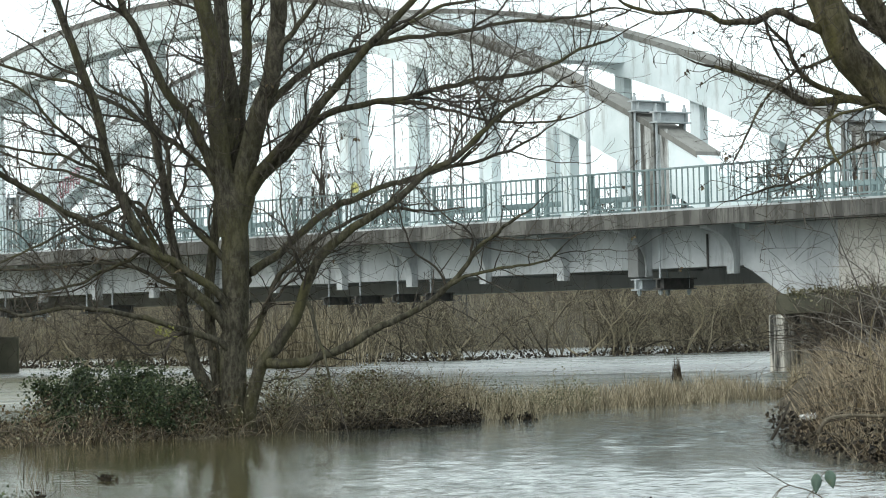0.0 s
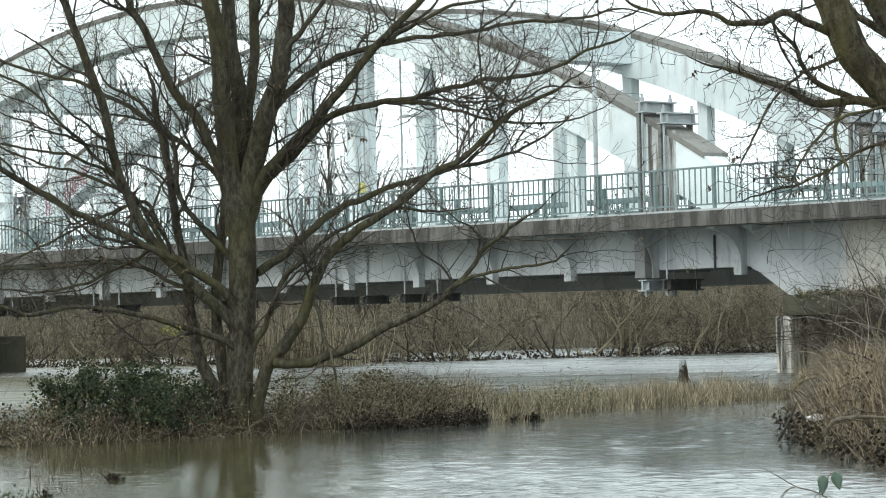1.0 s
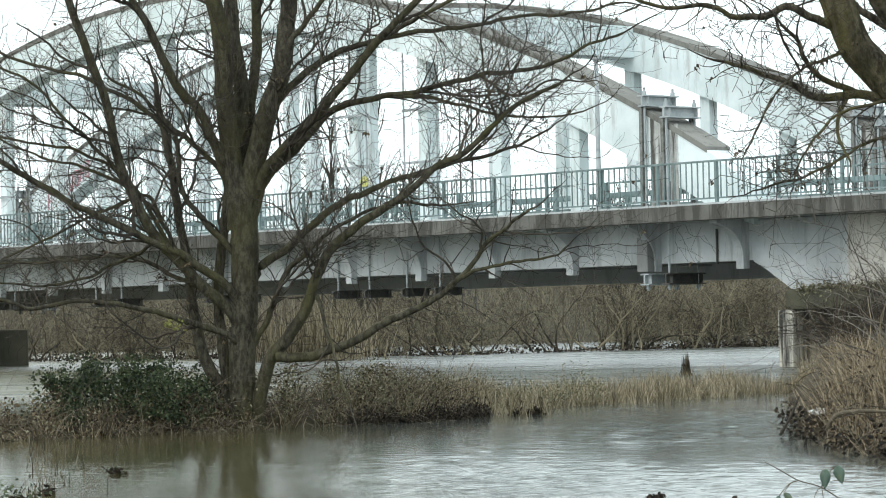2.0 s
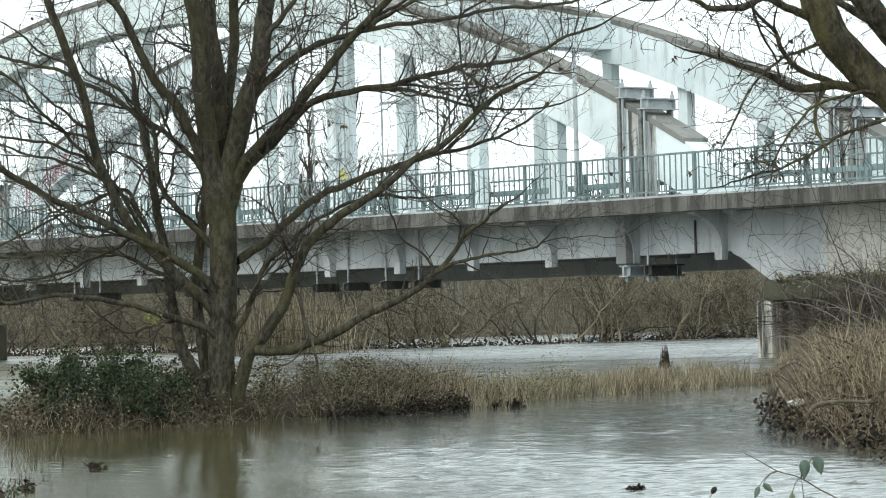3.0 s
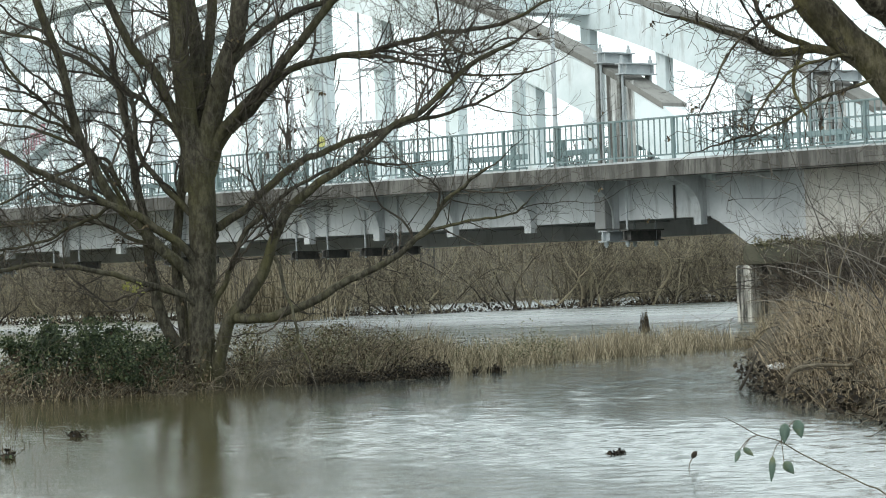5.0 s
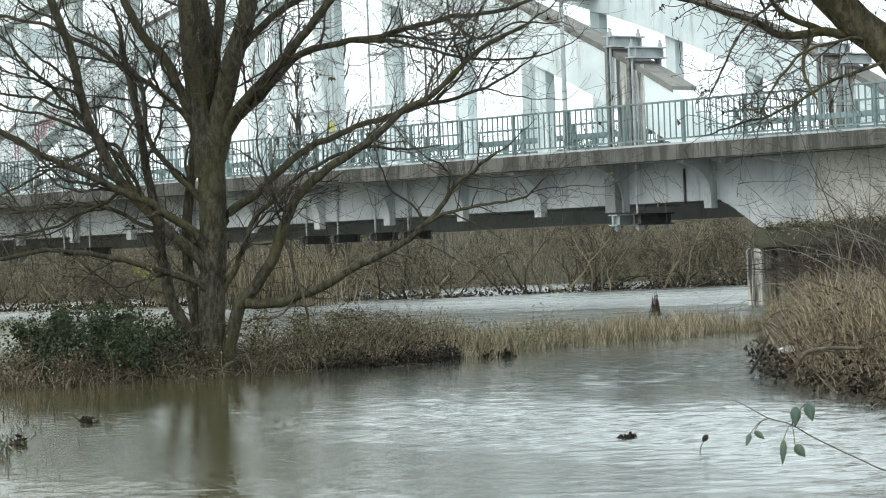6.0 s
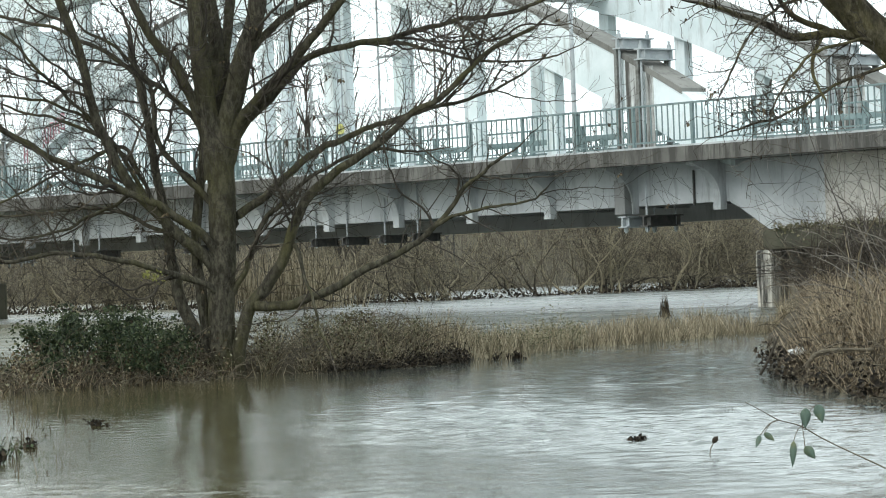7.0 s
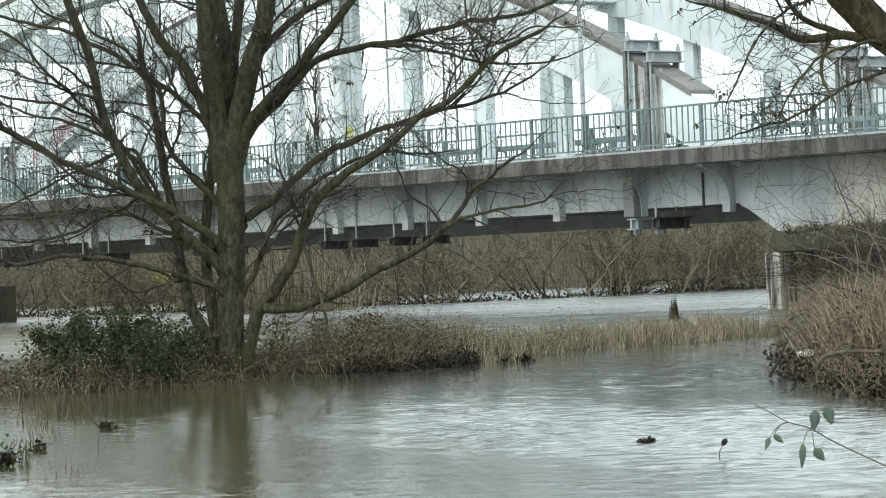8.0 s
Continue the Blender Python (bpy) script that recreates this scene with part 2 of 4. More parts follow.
class Tubes:
    """Gathers tapered tubes and leaves into one vertex and face list."""

    def __init__(self):
        self.v, self.f = [], []

    def tube(self, pts, radii, sides=5, lumpy=0.0):
        n0 = len(self.v)
        up = Vector((0.31, 0.22, 0.93))
        for i, p in enumerate(pts):
            d = (pts[min(i + 1, len(pts) - 1)] - pts[max(i - 1, 0)])
            d = d.normalized() if d.length > 1e-9 else Vector((0, 0, 1))
            a = d.cross(up if abs(d.dot(up)) < 0.95 else Vector((1, 0, 0))).normalized()
            b = d.cross(a)
            for k in range(sides):
                t = 2 * math.pi * k / sides
                r = radii[i]
                if lumpy:
                    r *= 1 + lumpy * (noise.noise(Vector((3 * math.cos(t), 3 * math.sin(t), 0)) + p * 2.2) + 0.5 * noise.noise(Vector((9 * math.cos(t), 9 * math.sin(t), 0)) + p * 3))
                self.v.append(p + a * (r * math.cos(t)) + b * (r * math.sin(t)))
        for i in range(len(pts) - 1):
            for k in range(sides):
                k2 = (k + 1) % sides
                self.f.append((n0 + i * sides + k, n0 + i * sides + k2, n0 + (i + 1) * sides + k2, n0 + (i + 1) * sides + k))
        self.f.append(tuple(n0 + (len(pts) - 1) * sides + k for k in range(sides)))

    def leaf(self, p, d, n, length, width, fold=0.15):
        """A leaf of four faces, folded along its midrib, from the point p along d."""
        s = d.cross(n).normalized() * width / 2
        i, up = len(self.v), n * (fold * width)
        self.v += [p, p + d * (0.35 * length) + s + up, p + d * (0.75 * length) + s * 0.7 + up, p + d * length, p + d * (0.75 * length) - s * 0.7 + up, p + d * (0.35 * length) - s + up, p + d * (0.5 * length)]
        self.f += [(i, i + 1, i + 6), (i + 1, i + 2, i + 6), (i + 2, i + 3, i + 6), (i + 3, i + 4, i + 6), (i + 4, i + 5, i + 6), (i + 5, i, i + 6)]

    def blade(self, p, tip, w, bend):
        """A narrow three-sided blade that bends over."""
        i = len(self.v)
        m = (p + tip) / 2 + bend
        for q, k in ((p, 1.0), (m, 0.7)):
            self.v += [q + Vector((w * k, 0, 0)), q + Vector((-0.5 * w * k, 0.87 * w * k, 0)), q + Vector((-0.5 * w * k, -0.87 * w * k, 0))]
        self.v.append(tip)
        self.f += [(i, i + 1, i + 4, i + 3), (i + 1, i + 2, i + 5, i + 4), (i + 2, i, i + 3, i + 5), (i + 3, i + 4, i + 6), (i + 4, i + 5, i + 6), (i + 5, i + 3, i + 6)]

    def data(self):
        return (self.v, self.f)


def spline(pts, per=6):
    """Catmull-Rom points through a few control points."""
    out = []
    for i in range(len(pts) - 1):
        a, b, c, d = pts[max(i - 1, 0)], pts[i], pts[i + 1], pts[min(i + 2, len(pts) - 1)]
        for k in range(per):
            t = k / per
            out.append(0.5 * ((2 * b) + (c - a) * t + (2 * a - 5 * b + 4 * c - d) * t * t + (3 * b - a - 3 * c + d) * t ** 3))
    out.append(pts[-1])
    return out


def unit(rng):
    while True:
        v = Vector((rng.uniform(-1, 1), rng.uniform(-1, 1), rng.uniform(-1, 1)))
        if 0.05 < v.length < 1:
            return v.normalized()


def twig(tb, rng, p, d, length, r, level, lift=0.25, sides=4):
    """A crooked twig with finer twigs on it."""
    n = max(4, int(length / 0.09))
    pts, rad = [p.copy()], [r]
    for i in range(n):
        d = (d + unit(rng) * 0.30 + Vector((0, 0, lift * 0.2))).normalized()
        p = p + d * (length / n)
        pts.append(p)
        rad.append(max(r * (1 - 0.7 * (i + 1) / n), 0.0022))
        if level and i > 0 and rng.random() < 0.6:
            side = unit(rng)
            k = (d * rng.uniform(0.3, 0.9) + (side - d * side.dot(d)).normalized()).normalized()
            twig(tb, rng, p, k, length * rng.uniform(0.3, 0.62), max(rad[-1] * 0.6, 0.002), level - 1, lift, 3)
    tb.tube(pts, rad, sides)


def interp(x, table):
    """Piecewise linear through (x, y) pairs."""
    return float(np.interp(x, [a for a, _ in table], [b for _, b in table]))


# ---- ground and water ----
ISLAND_FRONT = [(-40, 18), (-9, 31), (-4.3, 33.8), (-2.5, 35.4), (0.3, 38.0), (1.6, 41.2), (4.2, 45), (5.0, 46)]
RIGHT_EDGE = [(-60, 2.6), (8, 3.4), (15, 3.5), (22, 3.25), (28, 3.05), (36, 3.6), (45, 4.55), (60, 6.4), (78, 8.7), (90, 10.5), (110, 16), (135, 30)]
FAR_EDGE = [(-400, 210), (-40, 150), (0, 124), (10, 132), (30, 150), (400, 170)]


def smooth(a, b, x):
    t = min(1, max(0, (x - a) / (b - a)))
    return t * t * (3 - 2 * t)


def ground_height(x, y):
    h = -0.9
    n = noise.noise(Vector((x * 0.7, y * 0.7, 0))) * 0.5 + noise.noise(Vector((x * 2.3, y * 2.3, 3))) * 0.25
    front = interp(x, ISLAND_FRONT) + 0.5 * n
    if x < 6:
        w = smooth(front - 0.5, front + 0.9, y) * (1 - smooth(front + 6, front + 10, y)) * (1 - smooth(0.2, 1.6, x))
        h = max(h, -0.9 + w * (1.04 + 0.15 * n))
        w = smooth(front - 0.5, front + 1, y) * (1 - smooth(front + 16, front + 22, y)) * smooth(-1.2, 0.8, x)
        h = max(h, -0.9 + w * (0.86 + 0.05 * n))
    edge = interp(y, RIGHT_EDGE) + 0.4 * n
    w = smooth(edge - 0.3, edge + 0.8, x)
    h = max(h, -0.9 + w * (1.25 + 0.5 * smooth(edge + 0.5, edge + 5, x) + 0.15 * n))
    far = interp(x, FAR_EDGE) + 6 * noise.noise(Vector((x * 0.06, y * 0.06, 7)))
    w = smooth(far - 2, far + 4, y)
    h = max(h, -0.9 + w * (0.55 + 0.1 * n))
    h = max(h, -0.9 + smooth(far + 55, far + 105, y) * (8.2 + n))
    near = smooth(6, 2.5, y) if y > 2.5 else 1.0
    h = max(h, -0.9 + near * 0.95)
    return h


def terrain():
    xs = sorted({round(v, 3) for v in [*np.linspace(-3000, -60, 12), *np.linspace(-60, -9, 26), *np.linspace(-9, 9, 73), *np.linspace(9, 60, 40), *np.linspace(60, 3000, 12)]})
    ys = sorted({round(v, 3) for v in [*np.linspace(-400, -5, 8), *np.linspace(-5, 20, 26), *np.linspace(20, 62, 120), *np.linspace(62, 230, 80), *np.linspace(230, 4000, 12)]})
    v = [(x, y, ground_height(x, y)) for y in ys for x in xs]
    nx = len(xs)
    f = [(j * nx + i, j * nx + i + 1, (j + 1) * nx + i + 1, (j + 1) * nx + i) for j in range(len(ys) - 1) for i in range(nx - 1)]
    ob = new("ground", mesh_of("ground", v, f, mud, True))
    tagged(ob, "muddy flooded river bank with brown winter soil", "ground", kind="structure")


terrain()


def river_sheet():
    """Water to the horizon; before and under the bridge it carries real ripples, calm in the lee of the bank."""
    xs = np.unique(np.concatenate([np.linspace(-3000, -40, 8), np.linspace(-40, -8, 40), np.linspace(-8, 10, 260), np.linspace(10, 45, 60), np.linspace(45, 3000, 8)]))
    ys = np.unique(np.concatenate([np.linspace(-400, 10, 6), np.linspace(10, 15, 40), np.linspace(15, 30, 380), np.linspace(30, 62, 300), np.linspace(62, 150, 260), np.linspace(150, 4000, 10)]))
    gx, gy = np.meshgrid(xs, ys)
    gen = np.random.default_rng(8)
    z = np.zeros_like(gx)
    for i in range(64):
        wave = 0.12 * (4.0 ** gen.random())
        turn = gen.normal(1.5, 0.62)
        k = 2 * math.pi / wave
        phase = gen.random() * 6.28
        z += 0.0034 * wave ** 0.85 * np.sin(k * (np.cos(turn) * gx + np.sin(turn) * gy) + phase + 0.8 * np.sin(gx * gen.uniform(0.3, 0.9) + gy * gen.uniform(0.2, 0.6)))
    patch = 0.62 + 0.30 * np.sin(0.9 * gx + 1.7 * np.sin(0.31 * gy)) + 0.30 * np.sin(0.55 * gy + 1.3 * np.sin(0.7 * gx) + 1.0)
    lee = 1 / (1 + np.exp(-np.clip((gx + 0.060 * gy - 0.1 - 1.2 * np.clip((gy - 19) / 6, 0, 1)) * 4.0, -50, 50)))
    lee = np.where(gy < 46, np.interp(gy, [17, 22, 28], [0.75, 0.5, 0.25]) + np.interp(gy, [17, 22, 28], [0.3, 0.45, 0.5]) * lee, 1.0)
    calm = np.interp(gy, [17, 21, 25, 31, 46, 52, 62], [1.0, 0.82, 0.55, 0.3, 0.35, 0.5, 0.06])
    calm = calm + 0.22 * np.clip((gx - 0.5) / 1.5, 0, 1) * (gy < 46)
    keep = np.clip((gx + 38) / 10, 0, 1) * np.clip((43 - gx) / 10, 0, 1) * np.clip((gy - 10) / 2, 0, 1) * np.clip((148 - gy) / 15, 0, 1)
    z *= np.clip(patch, 0.15, 1.3) * lee * calm * keep
    nx, ny = len(xs), len(ys)
    idx = np.arange(nx * ny).reshape(ny, nx)
    f = np.stack([idx[:-1, :-1], idx[:-1, 1:], idx[1:, 1:], idx[1:, :-1]], -1).reshape(-1, 4)
    return mesh_of("water", np.stack([gx, gy, z], -1).reshape(-1, 3).tolist(), f.tolist(), water_mat, True)


sheet = new("water", river_sheet())
tagged(sheet, "brown-grey rippled flood water of a wide river", "water", kind="structure")

# ---- the bridge: x along it (towards the near bank), y across it (away), origin under the arch's near springing ----
BRIDGE = pose(5.5313, 79.3027, 0, 0, 0, -49.13)
PANEL, WIDTH, MID = 3.13, 8.2, -21.0
KERB, FASCIA_LOW, WEB_LOW, TAB_LOW = 4.06, 3.68, 2.66, 2.46
OUT = -1.49


def soffit(s):
    return 10.51 - 0.0129 * (s - MID) ** 2 + 1.5e-6 * (s - MID) ** 4


def rib_top(s):
    return 11.66 - 0.0115 * (s - MID) ** 2


COPING_END = 2.0  # the dark coping stops short of the deck at either springing
bridge = thing("bridge", BRIDGE, "white painted concrete tied-arch road bridge over the flooded river", "bridge")


def rib(y):
    """An arch rib of box section, cut off at the deck."""
    w, n = 0.42, 48
    stations = [MID - 24.6 + 49.2 * i / n for i in range(n + 1)]
    v, f = [], []
    for s in stations:
        hi = rib_top(s) - (0.14 if abs(s - MID) > COPING_END - MID else 0.0)
        lo, hi = max(soffit(s), KERB - 0.5), max(hi, KERB - 0.4)
        v += [(s, y - w, lo), (s, y + w, lo), (s, y + w, hi), (s, y - w, hi)]
    for i in range(n):
        for k in range(4):
            f.append((4 * i + k, 4 * i + (k + 1) % 4, 4 * i + 4 + (k + 1) % 4, 4 * i + 4 + k))
    f += [(3, 2, 1, 0), (4 * n, 4 * n + 1, 4 * n + 2, 4 * n + 3)]
    f0 = f
    bm = bmesh.new()
    vs = [bm.verts.new(p) for p in v]
    for q in f:
        bm.faces.new([vs[k] for k in q])
    part("arch_rib", bm, white_concrete, bridge, "white painted concrete arch rib with grey run-off streaks")
    # weathered coping along the rib's upper edge
    v, f = [], []
    for i in range(n + 1):
        s = MID + (COPING_END - MID) * (2 * i / n - 1)
        hi = rib_top(s)
        v += [(s, y - w - 0.025, hi - 0.13), (s, y + w + 0.025, hi - 0.13), (s, y + w + 0.025, hi + 0.03), (s, y - w - 0.025, hi + 0.03)]
    part("rib_coping", (v, f0), coping, bridge, "dark weathered coping of the arch rib")


for y in (0.0, WIDTH):
    rib(y)
    for i in range(1, 13):
        s = -PANEL * i - 0.05
        part("hanger", boxed(s - 0.20, s + 0.20, y - 0.17, y + 0.17, KERB - 0.3, soffit(s) + 0.06, 0.02), white_concrete, bridge)

for s in (-3 * PANEL, MID, 2 * MID + 3 * PANEL):
    top = rib_top(s) - 0.08
    part("cross_strut", boxed(s - 0.45, s + 0.45, 0.42, WIDTH - 0.42, top - 0.95, top, 0.03), white_concrete, bridge, "grey stained concrete strut between the arch ribs")

# deck, footway edges, main girders and cantilever brackets
S0, S1 = -95.0, 70.0
part("deck_slab", boxed(S0, S1, OUT + 0.2, WIDTH - OUT - 0.2, FASCIA_LOW + 0.02, KERB - 0.1), under_concrete, bridge)
part("road_surface", boxed(S0, S1, 0.8, WIDTH - 0.8, KERB - 0.1, KERB - 0.06), asphalt, bridge, "dark asphalt carriageway")
for y0, y1 in ((OUT - 0.16, OUT + 0.2), (WIDTH - OUT - 0.2, WIDTH - OUT + 0.16)):
    for i in range(15):
        a = S0 + i * 11.0
        part("edge_beam", boxed(a + 0.006, a + 10.994, y0, y1, FASCIA_LOW, KERB, 0.015), grey_concrete, bridge, "dirty grey concrete edge beam")
part("kerb_cap", boxed(S0, S1, OUT - 0.13, OUT + 0.32, KERB, KERB + 0.05, 0.01), girder_concrete, bridge, "pale worn kerb along the footway edge")
part("main_girder", boxed(S0, 3.4, -0.25, 0.25, WEB_LOW, FASCIA_LOW + 0.02, 0.02), girder_concrete, bridge, "pale grey concrete girder with dark stains")
part("main_girder", boxed(S0, 3.4, WIDTH - 0.25, WIDTH + 0.25, 2.36, FASCIA_LOW + 0.02, 0.02), under_concrete, bridge, "stained concrete girder, coloured paler to stand for bounce light")
part("drain_pipe", rod(bmesh.new(), (2.15, -0.29, 2.6), (2.15, -0.29, 3.5), 0.03), dark_steel, bridge)


def bracket(s, y, way):
    """A cantilever bracket with a curved lower edge, and the tab that hangs below the girder."""
    bm = bmesh.new()
    prof = [(0.25, TAB_LOW), (0.47, TAB_LOW), (0.47, WEB_LOW + 0.12), (0.51, WEB_LOW + 0.32), (0.60, WEB_LOW + 0.50), (0.75, WEB_LOW + 0.67), (0.98, WEB_LOW + 0.82), (1.40, FASCIA_LOW - 0.07), (1.40, FASCIA_LOW + 0.03), (0.25, FASCIA_LOW + 0.03)]
    for k in (-0.13, 0.13):
        bm.faces.new([bm.verts.new((s + k, y + way * o, z)) for o, z in prof])
    a, b = list(bm.faces)
    va, vb = list(a.verts), list(b.verts)
    for i in range(len(va)):
        j = (i + 1) % len(va)
        bm.faces.new((va[i], va[j], vb[j], vb[i]))
    part("bracket", bm, girder_concrete, bridge)


for i in range(-1, 22):
    bracket(-PANEL * i - 0.02, 0.0, -1)
for i in range(-1, 16):
    s = -PANEL * i
    part("cross_beam", boxed(s - 0.2, s + 0.2, 0.25, WIDTH - 0.25, WEB_LOW + 0.1, FASCIA_LOW + 0.02), under_concrete, bridge)

# approach span over the near bank: deeper walls with a chamfered end, on the pier
for y in (0.0, WIDTH):
    bm = bmesh.new()
    prof = [(3.4, FASCIA_LOW), (3.4, 2.62), (3.62, 2.54), (4.66, 1.92), (4.9, 1.9), (S1, 1.9), (S1, FASCIA_LOW)]
    fa = bm.faces.new([bm.verts.new((s, y - 0.27, z)) for s, z in prof])
    fb = bm.faces.new([bm.verts.new((s, y + 0.27, z)) for s, z in prof])
    va, vb = list(fa.verts), list(fb.verts)
    for i in range(len(va)):
        j = (i + 1) % len(va)
        bm.faces.new((va[i], va[j], vb[j], vb[i]))
    part("approach_wall", bm, girder_concrete, bridge, "pale concrete side wall of the approach span")


part("abutment_panel", boxed(6.6, S1, -0.32, -0.274, 1.905, FASCIA_LOW - 0.01), beige_concrete, bridge, "beige weathered concrete panel of the abutment")
part("jack_post", boxed(-0.32, 0.06, -0.72, -0.46, TAB_LOW, 3.36, 0.02), post_concrete, bridge, "grey concrete post below the arch springing")


def pier(s0, s1, top, material):
    ob = thing("bridge_pier", BRIDGE, "weathered concrete bridge pier with peeling pale render", "pier")
    part("shaft", boxed(s0, s1, -0.9, WIDTH + 0.9, -1.2, top - 0.35, 0.06), material, ob)
    return ob


near_pier = pier(4.75, 5.25, 1.75, pier_concrete)
part("ledge", boxed(4.95, 11.0, -0.85, WIDTH + 0.85, 1.39, 1.895, 0.1), shaded_mossy_concrete, near_pier, "mossy dark ledge below the approach span")
# abutment and far pier: the gloom below the deck is painted in
part("abutment", boxed(5.25, 11.0, 1.2, WIDTH - 1.2, -1.2, 1.39), shaded_mossy_concrete, near_pier, "abutment wall with the shade under the span in its colour")
far_pier = pier(-46.6, -44.3, 1.75, shaded_mossy_concrete)
part("bearing_wall", boxed(-46.0, -45.0, 0.0, WIDTH, 1.3, TAB_LOW + 0.2, 0.05), shaded_mossy_concrete, far_pier, "recessed bearing wall with the deck's shade in its colour")


# ---- trees on the banks ----
rng = random.Random(4)
LIMB_COUNT = [0]


def limb(tree, twigs, material, name, r0, r1, depth, line):
    """A limb through control points (x, z), leaning towards or away by depth metres from start to end; fine twigs go to the twig mesh."""
    LIMB_COUNT[0] += 1
    lr = random.Random(LIMB_COUNT[0])
    y0 = tree["depth"]
    n = len(line)
    pts = spline([Vector((x, y0 + depth[0] + (depth[1] - depth[0]) * (i / (n - 1)), z)) for i, (x, z) in enumerate(line)], 7)
    big = r0 > 0.07
    out = []
    for i, p in enumerate(pts):
        k = 0.008 if big else 0.018
        out.append(p + Vector((noise.noise(p * 7.7), 0, noise.noise(p * 7.1 + Vector((5, 0, 0))))) * k + Vector((noise.noise(p * 3.1 + Vector((LIMB_COUNT[0], 0, 0))), 0, noise.noise(p * 3.3 + Vector((0, LIMB_COUNT[0], 0))))) * k * 2)
    m = len(out) - 1
    rad = [r0 + (r1 - r0) * (i / m) ** 0.8 for i in range(m + 1)]
    if tree["depth"] > 30 and name == "trunk":
        rad = [r * (1 + 0.3 * math.exp(-i / 1.6)) for i, r in enumerate(rad)]
    tb = Tubes()
    tb.tube(out, rad, 20 if big else 8, (0.06 if tree["depth"] > 30 else 0.16) if big else 0.10)
    base = tree.matrix_world.translation
    part(name, ([v - base for v in tb.v], tb.f), material, tree, smooth=True)
    if name == "trunk":
        return
    length = sum((out[i + 1] - out[i]).length for i in range(m))
    count = int(length * tree["twiggy"])
    for _ in range(count):
        i = min(m - 1, int(m * lr.uniform(0.16, 1.0)))
        d = (out[i + 1] - out[i]).normalized()
        side = unit(lr)
        k = (d * lr.uniform(0.2, 0.9) + (side - d * side.dot(d)).normalized() + Vector((0, 0, tree["lift"]))).normalized()
        twig(twigs, lr, out[i], k, lr.uniform(0.25, 0.85) * tree["reach"], min(rad[i] * 0.5, lr.uniform(0.005, 0.011) * tree["fine"]), 2, tree["lift"])
    for _ in range(int(length * tree["branchy"])):
        i = min(m - 1, int(m * lr.uniform(0.2, 0.95)))
        d = (out[i + 1] - out[i]).normalized()
        side = unit(lr)
        k = (d * lr.uniform(0.5, 1.1) + (side - d * side.dot(d)).normalized() + Vector((0, 0, tree["lift"]))).normalized()
        twig(twigs, lr, out[i], k, lr.uniform(0.9, 2.2) * tree["reach"], min(rad[i] * 0.6, lr.uniform(0.012, 0.024) * tree["fine"]), 2, tree["lift"], 5)
    twig(twigs, lr, out[-1], (out[-1] - out[-2]).normalized(), 0.6 * tree["reach"], rad[-1] * 0.9, 2, tree["lift"])


bank_tree = thing("tree", (-2.5, 36.0, 0), "bare many-stemmed riverside tree with dark mossy bark on the flooded bank", "tree")
bank_tree["depth"], bank_tree["twiggy"], bank_tree["reach"], bank_tree["lift"] = 36.0, 5.8, 1.0, 0.22
bank_tree["branchy"], bank_tree["fine"] = 1.1, 1.0
tree_twigs = Tubes()
bpy.context.view_layer.update()
limb(bank_tree, tree_twigs, bark, "trunk", 0.158, 0.165, (0, 0), [(-2.54, -0.10), (-2.51, 0.56), (-2.50, 1.10), (-2.46, 1.63), (-2.44, 2.23), (-2.47, 2.70), (-2.48, 3.10)])
limb(bank_tree, tree_twigs, bark, "limb", 0.082, 0.050, (0.1, 0.3), [(-2.62, 0.05), (-2.68, 0.45), (-2.73, 0.85), (-2.78, 1.25), (-2.79, 1.70), (-2.73, 2.25), (-2.66, 2.80), (-2.70, 3.50)])
limb(bank_tree, tree_twigs, bark, "limb", 0.133, 0.087, (0, -0.4), [(-2.52, 2.36), (-2.55, 2.90), (-2.63, 3.70), (-2.65, 4.31), (-2.71, 4.84), (-2.81, 5.38), (-2.93, 6.19)])
limb(bank_tree, tree_twigs, bark, "limb", 0.067, 0.040, (0, -0.8), [(-2.55, 2.56), (-2.69, 3.12), (-2.88, 3.64), (-3.14, 4.01), (-3.39, 4.46), (-3.60, 4.96), (-3.78, 5.40), (-3.97, 6.01)])
limb(bank_tree, tree_twigs, bark, "limb", 0.107, 0.073, (0, 0.3), [(-2.48, 2.36), (-2.49, 3.10), (-2.46, 3.90), (-2.54, 4.57), (-2.59, 5.24), (-2.65, 6.32)])
limb(bank_tree, tree_twigs, bark, "limb", 0.073, 0.053, (0, 0.8), [(-2.46, 2.36), (-2.40, 3.16), (-2.37, 3.90), (-2.29, 4.57), (-2.30, 5.24), (-2.16, 6.24)])
limb(bank_tree, tree_twigs, bark, "limb", 0.147, 0.087, (0, -0.3), [(-2.48, 2.16), (-2.37, 2.89), (-2.17, 3.63), (-1.97, 4.22), (-1.88, 4.82), (-1.83, 5.36), (-1.69, 6.30)])
limb(bank_tree, tree_twigs, bark, "limb", 0.073, 0.033, (0, -0.9), [(-2.44, 2.30), (-2.24, 2.95), (-1.95, 3.29), (-1.61, 3.60), (-1.27, 3.99), (-0.91, 4.40), (-0.52, 4.78), (-0.04, 5.25), (0.51, 5.78)])
limb(bank_tree, tree_twigs, bark, "limb", 0.060, 0.015, (0, -0.5), [(-2.43, 2.23), (-2.19, 2.89), (-1.82, 3.27), (-1.41, 3.70), (-0.87, 3.86), (-0.34, 3.93), (0.20, 4.07), (0.80, 4.12), (1.24, 4.21), (1.61, 4.39), (2.05, 4.52)])
